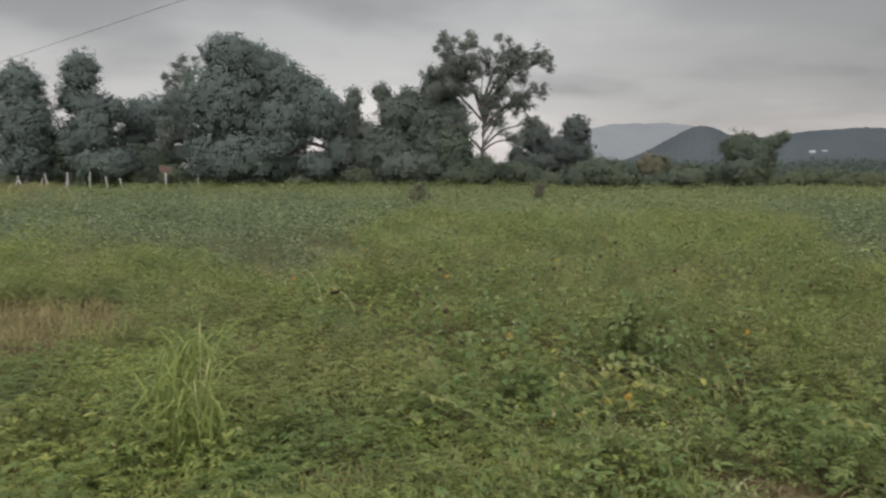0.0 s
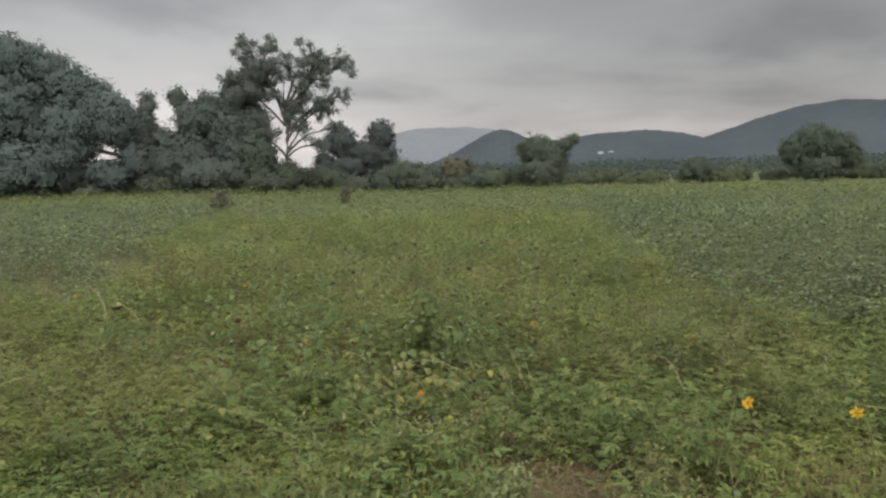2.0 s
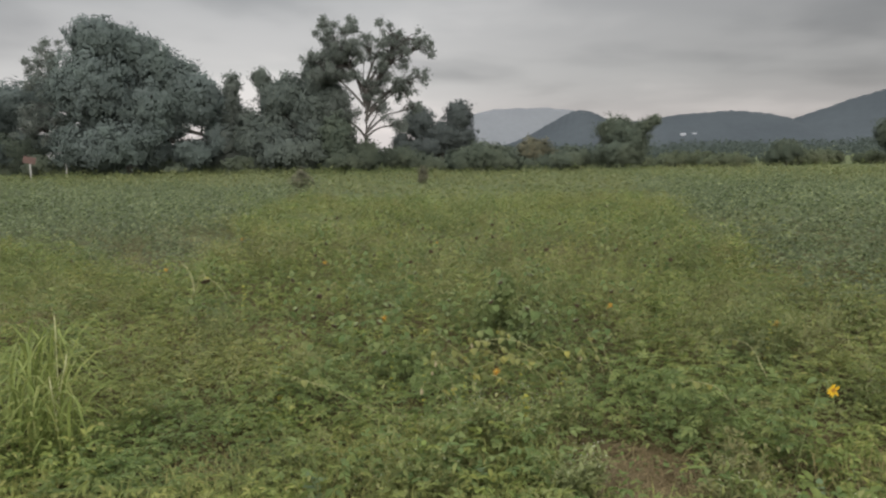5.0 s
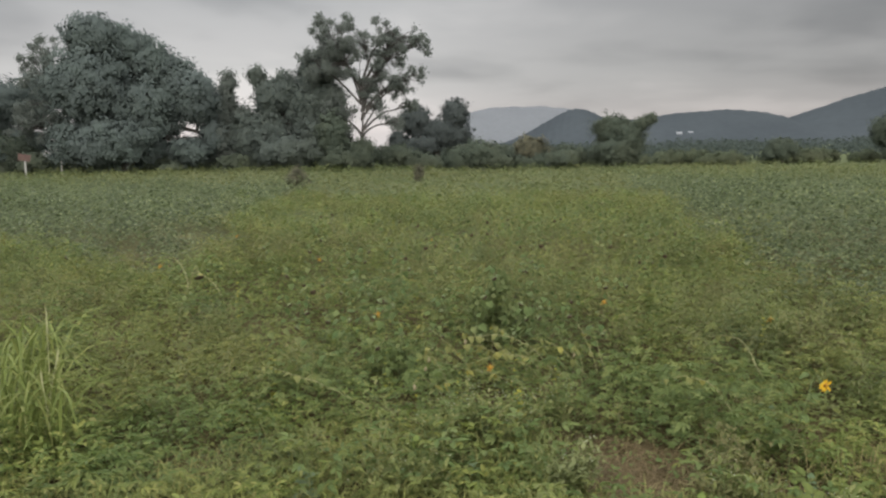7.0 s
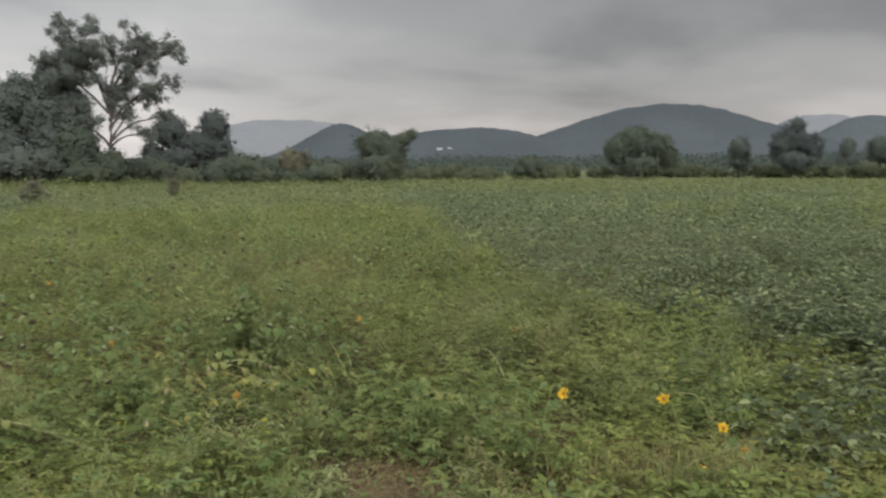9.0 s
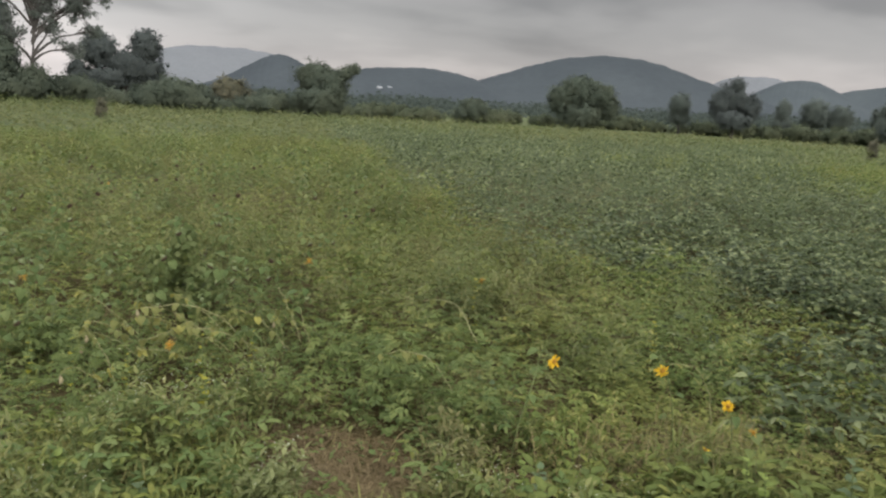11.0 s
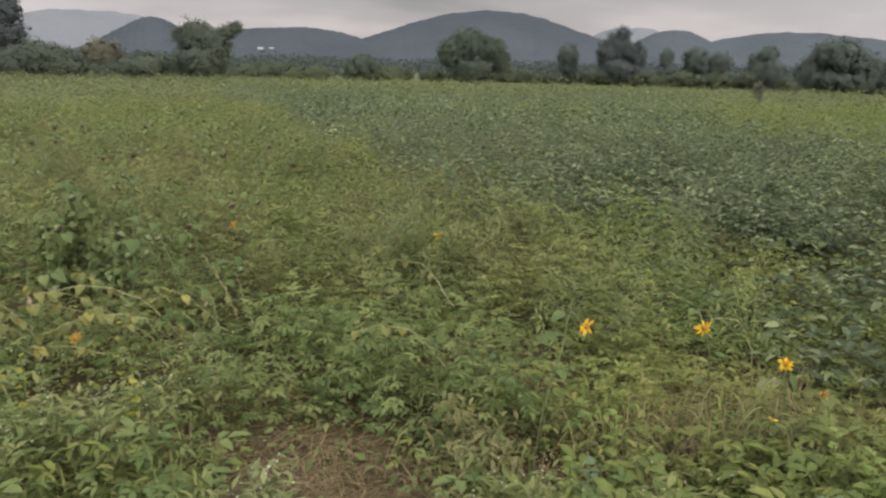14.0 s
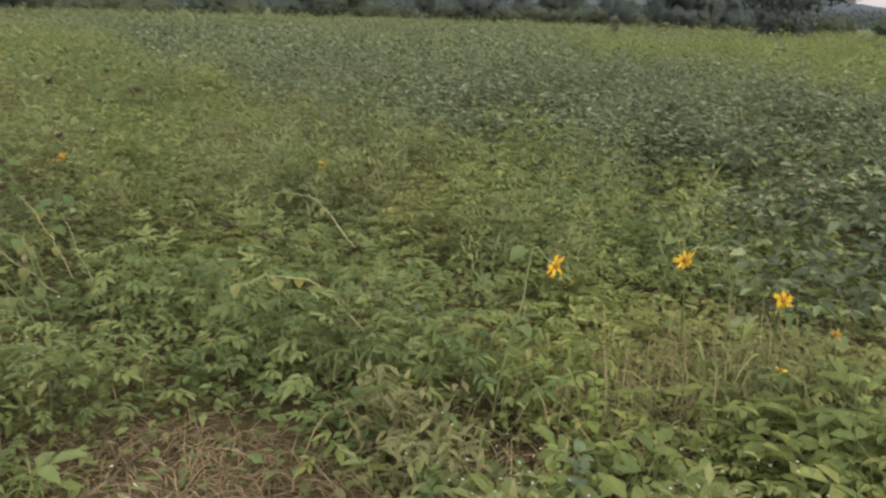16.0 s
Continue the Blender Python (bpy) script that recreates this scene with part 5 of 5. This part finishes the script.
M_PALEWEED = leafy("whitish_leaf", [(0.0, (0.145, 0.168, 0.066)), (1.0, (0.215, 0.230, 0.100))], None, through_light=0.4)
WEED = "pale feathery weed with tiny white florets"
for k, (x, y, h, w) in enumerate(((0.88, 2.50, 0.28, 0.18), (0.48, 3.02, 0.38, 0.18), (2.05, 2.15, 0.30, 0.2), (1.62, 2.5, 0.28, 0.2), (0.15, 2.4, 0.26, 0.2), (-3.0, 1.9, 0.3, 0.2), (2.5, 5.76, 0.42, 0.3), (2.36, 5.3, 0.40, 0.25), (3.3, 6.6, 0.42, 0.3), (0.62, 3.28, 0.32, 0.2), (0.80, 3.52, 0.30, 0.16), (0.36, 3.18, 0.34, 0.2), (0.2, 2.85, 0.3, 0.2))):
    floret_weed(x, y, h, w, 420 if k else 1100, WEED if k else "bushy whitish green weed with tiny white florets", 70 + k, M_WEED if k else M_PALEWEED)


for k, (x, y, h, w) in enumerate(((1.62, 2.72, 0.26, 0.15), (1.70, 2.92, 0.28, 0.14), (1.56, 2.52, 0.20, 0.13))):
    floret_weed(x, y, h, w, 420, "olive feathery weed at the edge of the straw", 90 + k, M_OLIVE, 0, "olive weeds by the straw")


# single bean plants and weeds with compound leaves
def compound_leaf(name, size, leaflets, ratio, material):
    """One compound leaf along +x: pointed leaflets on a thin stalk."""
    sets = []
    for at, turn, big in leaflets:
        sets.append(leaves(np.array([[at * size, 0.0, -0.10 * size * at * at]]), np.array([turn]), np.array([-0.12]), np.array([size * big]), np.array([size * big * ratio]), np.array([0.15 * turn])))
    v = np.array([(-1.7 * size, 0.0012, -1.0 * size), (-1.7 * size, -0.0012, -1.0 * size), (0, -0.0010, 0), (0, 0.0010, 0), (size, -0.0008, -0.1 * size), (size, 0.0008, -0.1 * size)])
    me = joined(name, sets + [(v, np.array([(0, 1, 2, 3), (3, 2, 4, 5)]))])
    me.materials.append(material)
    return me


def leafy_plant(name, label, group, tall, wide, count, meshes, seed):
    """A low bushy plant: one stem, long-stalked compound leaves over a rounded top."""
    r = random.Random(seed)
    root = new(name)
    tagged(root, label, name.replace("_", " "), group)
    bm = bmesh.new()
    tube(bm, [(0, 0, -0.03), (0.01, 0.0, tall * 0.45), (0.0, 0.01, tall * 0.9)], [0.004, 0.003, 0.0015], 5)
    spots = []
    for k in range(count):
        a, v = k * 2.4 + r.uniform(-.4, .4), math.sqrt((k + 0.5) / count)
        z = tall * (1 - 0.55 * v ** 2.2) * (r.uniform(0.86, 1.08) if k % 3 else r.uniform(0.35, 0.8))
        p = Vector((math.cos(a) * v * wide, math.sin(a) * v * wide, z))
        spots.append((p, a))
    part("stem", bm, M_STEM, root)
    for p, a in spots:
        leaf = part("leaf", meshes[r.randrange(len(meshes))], None, root)
        leaf.matrix_local = Matrix.Translation(p) @ Matrix.Rotation(a + r.gauss(0, 0.6), 4, "Z") @ Matrix.Rotation(-r.gauss(0.08, 0.24), 4, "Y") @ Matrix.Rotation(r.gauss(0, 0.24), 4, "X") @ Matrix.Scale(r.uniform(0.65, 1.25), 4)
    return root


def plant_out(stock, places, seed):
    """The stock plants at the first places, copies of them at the others, turned and sized unevenly."""
    r = random.Random(seed)
    for k, (x, y) in enumerate(places):
        m = pose(x, y, float(ground_z(x, y)), r.uniform(-8, 8), r.uniform(-8, 8), r.uniform(0, 360)) @ Matrix.Scale(r.uniform(0.75, 1.12), 4)
        if k < len(stock):
            stock[k].matrix_world = m
        else:
            copy_thing(stock[k % len(stock)], m)


BEANLEAF = [compound_leaf("leaf", size, PINNATE, 0.40, M_ROW) for size in (0.040, 0.047)]
plant_out([leafy_plant("bean_plant", "bushy deep green bean plant with feathered leaves", "green bean plants", t, w, n, BEANLEAF, 300 + k)
           for k, (t, w, n) in enumerate(((0.34, 0.18, 24), (0.30, 0.17, 22), (0.27, 0.16, 20), (0.36, 0.20, 26)))], rows, 77)
r = np.random.default_rng(27)
for name, material, size, label, seed, clumps in (("broadleaf_weed", M_GREENBROAD, 0.060, "fresh green broad-leaved weed beside the straw", 330, ((0.3, 2.65, 0.38, 0.2, 42), (1.75, 2.4, 0.2, 0.1, 8))),
                                                 ("broadleaf_weed", M_LUSH, 0.066, "yellow-green bushy weed with long pointed leaves", 340, ((2.75, 2.2, 0.45, 0.22, 44),))):
    three = [compound_leaf("leaf", size * k, TRIPLE, 0.46, material) for k in (0.85, 1.0)]
    spots = [p for cx, cy, sx, sy, n in clumps for p in zip(r.normal(cx, sx, n), r.normal(cy, sy, n))]
    plant_out([leafy_plant(name, label, "broad-leaved weeds by the path", t, w, n, three, seed + k) for k, (t, w, n) in enumerate(((0.24, 0.14, 10), (0.27, 0.15, 11), (0.21, 0.13, 9)))], spots, seed)


# single broad-leaved plants
def rosette(x, y, tall, count, size, material, label, seed):
    r = random.Random(seed)
    root = new("broadleaf_plant")
    root.location = (x, y, float(ground_z(x, y)))
    tagged(root, label, "plant")
    bm = bmesh.new()
    tube(bm, [(0, 0, -0.02), (0.01, 0, tall * 0.6), (0, 0.01, tall)], [0.005, 0.004, 0.002], 6)
    part("stem", bm, M_STEM, root)
    me = heart_mesh("leaf", size, seed)
    me.materials.append(material)
    for k in range(count):
        t = (k + 1) / count
        leaf = part("leaf", me, None, root)
        leaf.matrix_local = Matrix.Translation((0, 0, tall * t)) @ Matrix.Rotation(k * 2.4, 4, "Z") @ Matrix.Rotation(0.35 - 1.0 * t + r.uniform(-.2, .2), 4, "Y") @ Matrix.Scale(1.25 - 0.6 * t, 4)
    return root


M_PALELEAF = leafy("pale_broad_leaf", [(0.0, (0.105, 0.15, 0.075)), (1.0, (0.155, 0.20, 0.105))], None, single=True)
M_LIME = leafy("lime_leaf", [(0.0, (0.145, 0.195, 0.05)), (1.0, (0.20, 0.25, 0.065))], None, single=True)
rosette(1.96, 3.39, 0.26, 12, 0.05, M_PALELEAF, "pale grey-green broad-leaved plant by the straw", 1)
rosette(1.45, 2.30, 0.20, 12, 0.058, M_LIME, "lime green broad-leaved plant by the path", 2)
rosette(1.95, 2.55, 0.22, 12, 0.052, M_PALELEAF, "pale green broad-leaved plant by the path", 3)
rosette(0.12, 2.75, 0.22, 12, 0.062, M_LIME, "lime green broad-leaved plant by the path", 4)
rosette(0.45, 2.55, 0.20, 11, 0.052, M_PALELEAF, "pale green broad-leaved plant by the path", 5)
rosette(2.35, 2.0, 0.34, 16, 0.06, M_PALELEAF, "pale green broad-leaved plant by the path", 6)
rosette(2.7, 2.2, 0.34, 16, 0.058, M_LIME, "yellow-green broad-leaved plant by the path", 7)
rosette(3.1, 2.25, 0.36, 16, 0.06, M_PALELEAF, "green broad-leaved plant by the path", 8)
for k, (x, y, h) in enumerate(((0.52, 4.00, 0.32), (-0.10, 3.88, 0.34), (-0.36, 4.10, 0.33), (0.78, 4.12, 0.30), (0.18, 3.80, 0.28))):
    rosette(x, y, h, 9, 0.034, M_YELLOWLEAF, "yellowing weed among the fallen stalks", 40 + k)
rosette(-1.12, 3.98, 0.3, 13, 0.05, M_YELLOWLEAF, "yellowish plant in the crop", 9)
rosette(-0.3, 2.3, 0.2, 10, 0.09, M_PALELEAF, "pale green broad-leaved plant in the crop", 10)

for k, (x, y, h) in enumerate(((2.26, 5.08, 0.40), (3.18, 4.18, 0.36), (-2.39, 6.31, 0.40), (0.61, 3.25, 0.34), (1.88, 2.55, 0.24), (2.15, 2.75, 0.28), (2.75, 2.4, 0.3))):
    rosette(x, y, h, 15, 0.045, M_YELLOWLEAF if k < 4 else M_LIME, "yellowing broad-leaved plant among the green ones" if k < 4 else "lime green broad-leaved plant by the path", 20 + k)

# shrubs standing alone in the field
tree("shrub", -10.9, 31.7, 0.0235, [(0, 30, 16, 16), (-10, 18, 18, 14), (11, 16, 16, 12)], 420, M_BROWNBUSH, "thin grey-brown shrub standing in the crop", 61, size=0.09, trunk=0.03, clump=0.16, category="shrub")
tree("shrub", -6.6, 36.0, 0.026, [(0, 22, 10, 16)], 350, M_BROWNBUSH, "thin grey-brown shrub standing in the crop", 62, size=0.09, trunk=0.03, clump=0.14, category="shrub")
tree("shrub", 27.2, 32.9, 0.03, [(0, 22, 9, 14), (0, 10, 8, 10)], 500, M_BROWNBUSH, "small brown shrub in the far crop", 63, size=0.09, trunk=0.03, clump=0.12, category="shrub")
tree("shrub", 0.28, 5.35, 0.01, [(0, 62, 16, 16), (-12, 45, 20, 18), (13, 38, 20, 18), (0, 25, 28, 14)], 420, M_SHADEPLANT, "dark bushy plant rising above the crop", 64, size=0.04, trunk=0.006, clump=0.06, category="shrub")


# ---- field edge: fence posts, board, cable, far buildings ----
def fence_post(x, y, tall, lean_x, lean_y):
    root = new("fence_post")
    root.location = (x, y, float(ground_z(x, y)) - 0.1)
    tagged(root, "leaning whitewashed wooden fence post", "post", "fence posts at the field edge")
    bm = bmesh.new()
    tube(bm, [(0, 0, 0), (lean_x * 0.5, lean_y * 0.5, tall * 0.55), (lean_x, lean_y, tall)], [0.045, 0.044, 0.04], 7)
    part("shaft", bm, M_POST, root)
    bm = bmesh.new()
    bmesh.ops.create_cone(bm, cap_ends=True, segments=7, radius1=0.041, radius2=0.018, depth=0.06, matrix=Matrix.Translation((lean_x, lean_y, tall + 0.028)))
    part("cap", bm, M_POST, root)


for k, (x, y, h, lx, ly) in enumerate(((-39.2, 38.1, 0.75, .12, .05), (-38.9, 38.4, 1.0, -.3, .1), (-38.3, 39.0, 0.85, .28, 0), (-37.9, 39.4, 1.1, -.16, 0), (-37.2, 40.0, 0.9, .18, 0), (-37.1, 40.2, 1.15, -.1, .1), (-36.2, 41.0, 1.2, .05, 0), (-35.4, 41.7, 0.9, -.1, 0), (-34.7, 42.2, 0.8, -.12, 0), (-31.9, 46.3, 1.1, 0, 0))):
    fence_post(x, y, h, lx * 1.4, ly)

board = new("signboard")
board.location = (-33.2, 44.6, float(ground_z(-33.2, 44.6)))
tagged(board, "small faded red board on a white post", "sign")
bm = bmesh.new()
tube(bm, [(0, 0, -0.1), (0, 0, 1.3)], [0.06, 0.055], 7)
part("post", bm, M_POST, board)
bm = bmesh.new()
bmesh.ops.create_cube(bm, size=1, matrix=Matrix.Translation((0, -0.05, 1.25)) @ Matrix.Rotation(radians(36), 4, "Z") @ Matrix.Rotation(0.2, 4, "Y") @ Matrix.Diagonal((0.7, 0.04, 0.42, 1)))
bmesh.ops.bevel(bm, geom=bm.edges[:], offset=0.012, segments=1, affect="EDGES")
part("panel", bm, M_REDSIGN, board, "faded red panel")

bm = bmesh.new()
run = [Vector((-33.0, 31.5, 7.0)).lerp(Vector((-15.2, 21.6, 7.0)), t) for t in np.linspace(-1.3, 4.2, 60)]
tube(bm, run, [0.012] * 60, 6)
tagged(part("overhead_cable", bm, M_CABLE), "thin grey overhead power cable", "cable")


def far_house(x, y, z, wide, deep, tall):
    root = new("house")
    root.location = (x, y, z)
    tagged(root, "small white house far off below the hills", "house", "far white houses")
    bm = bmesh.new()
    bmesh.ops.create_cube(bm, size=1, matrix=Matrix.Translation((0, 0, tall / 2)) @ Matrix.Diagonal((wide, deep, tall, 1)))
    part("wall", bm, M_WALL, root)
    bm = bmesh.new()
    v = [bm.verts.new(p) for p in ((-wide * .54, -deep * .55, tall), (wide * .54, -deep * .55, tall), (wide * .54, deep * .55, tall), (-wide * .54, deep * .55, tall), (-wide * .54, 0, tall * 1.35), (wide * .54, 0, tall * 1.35))]
    for f in ((0, 1, 5, 4), (2, 3, 4, 5), (0, 4, 3), (1, 2, 5), (0, 3, 2, 1)):
        bm.faces.new([v[k] for k in f])
    part("roof", bm, M_ROOF, root)


far_house(146, 1337, 17.5, 8, 8, 4.2)
far_house(163, 1340, 18.0, 7, 8, 4.0)
far_house(-92, 1300, 5.0, 7, 8, 4)
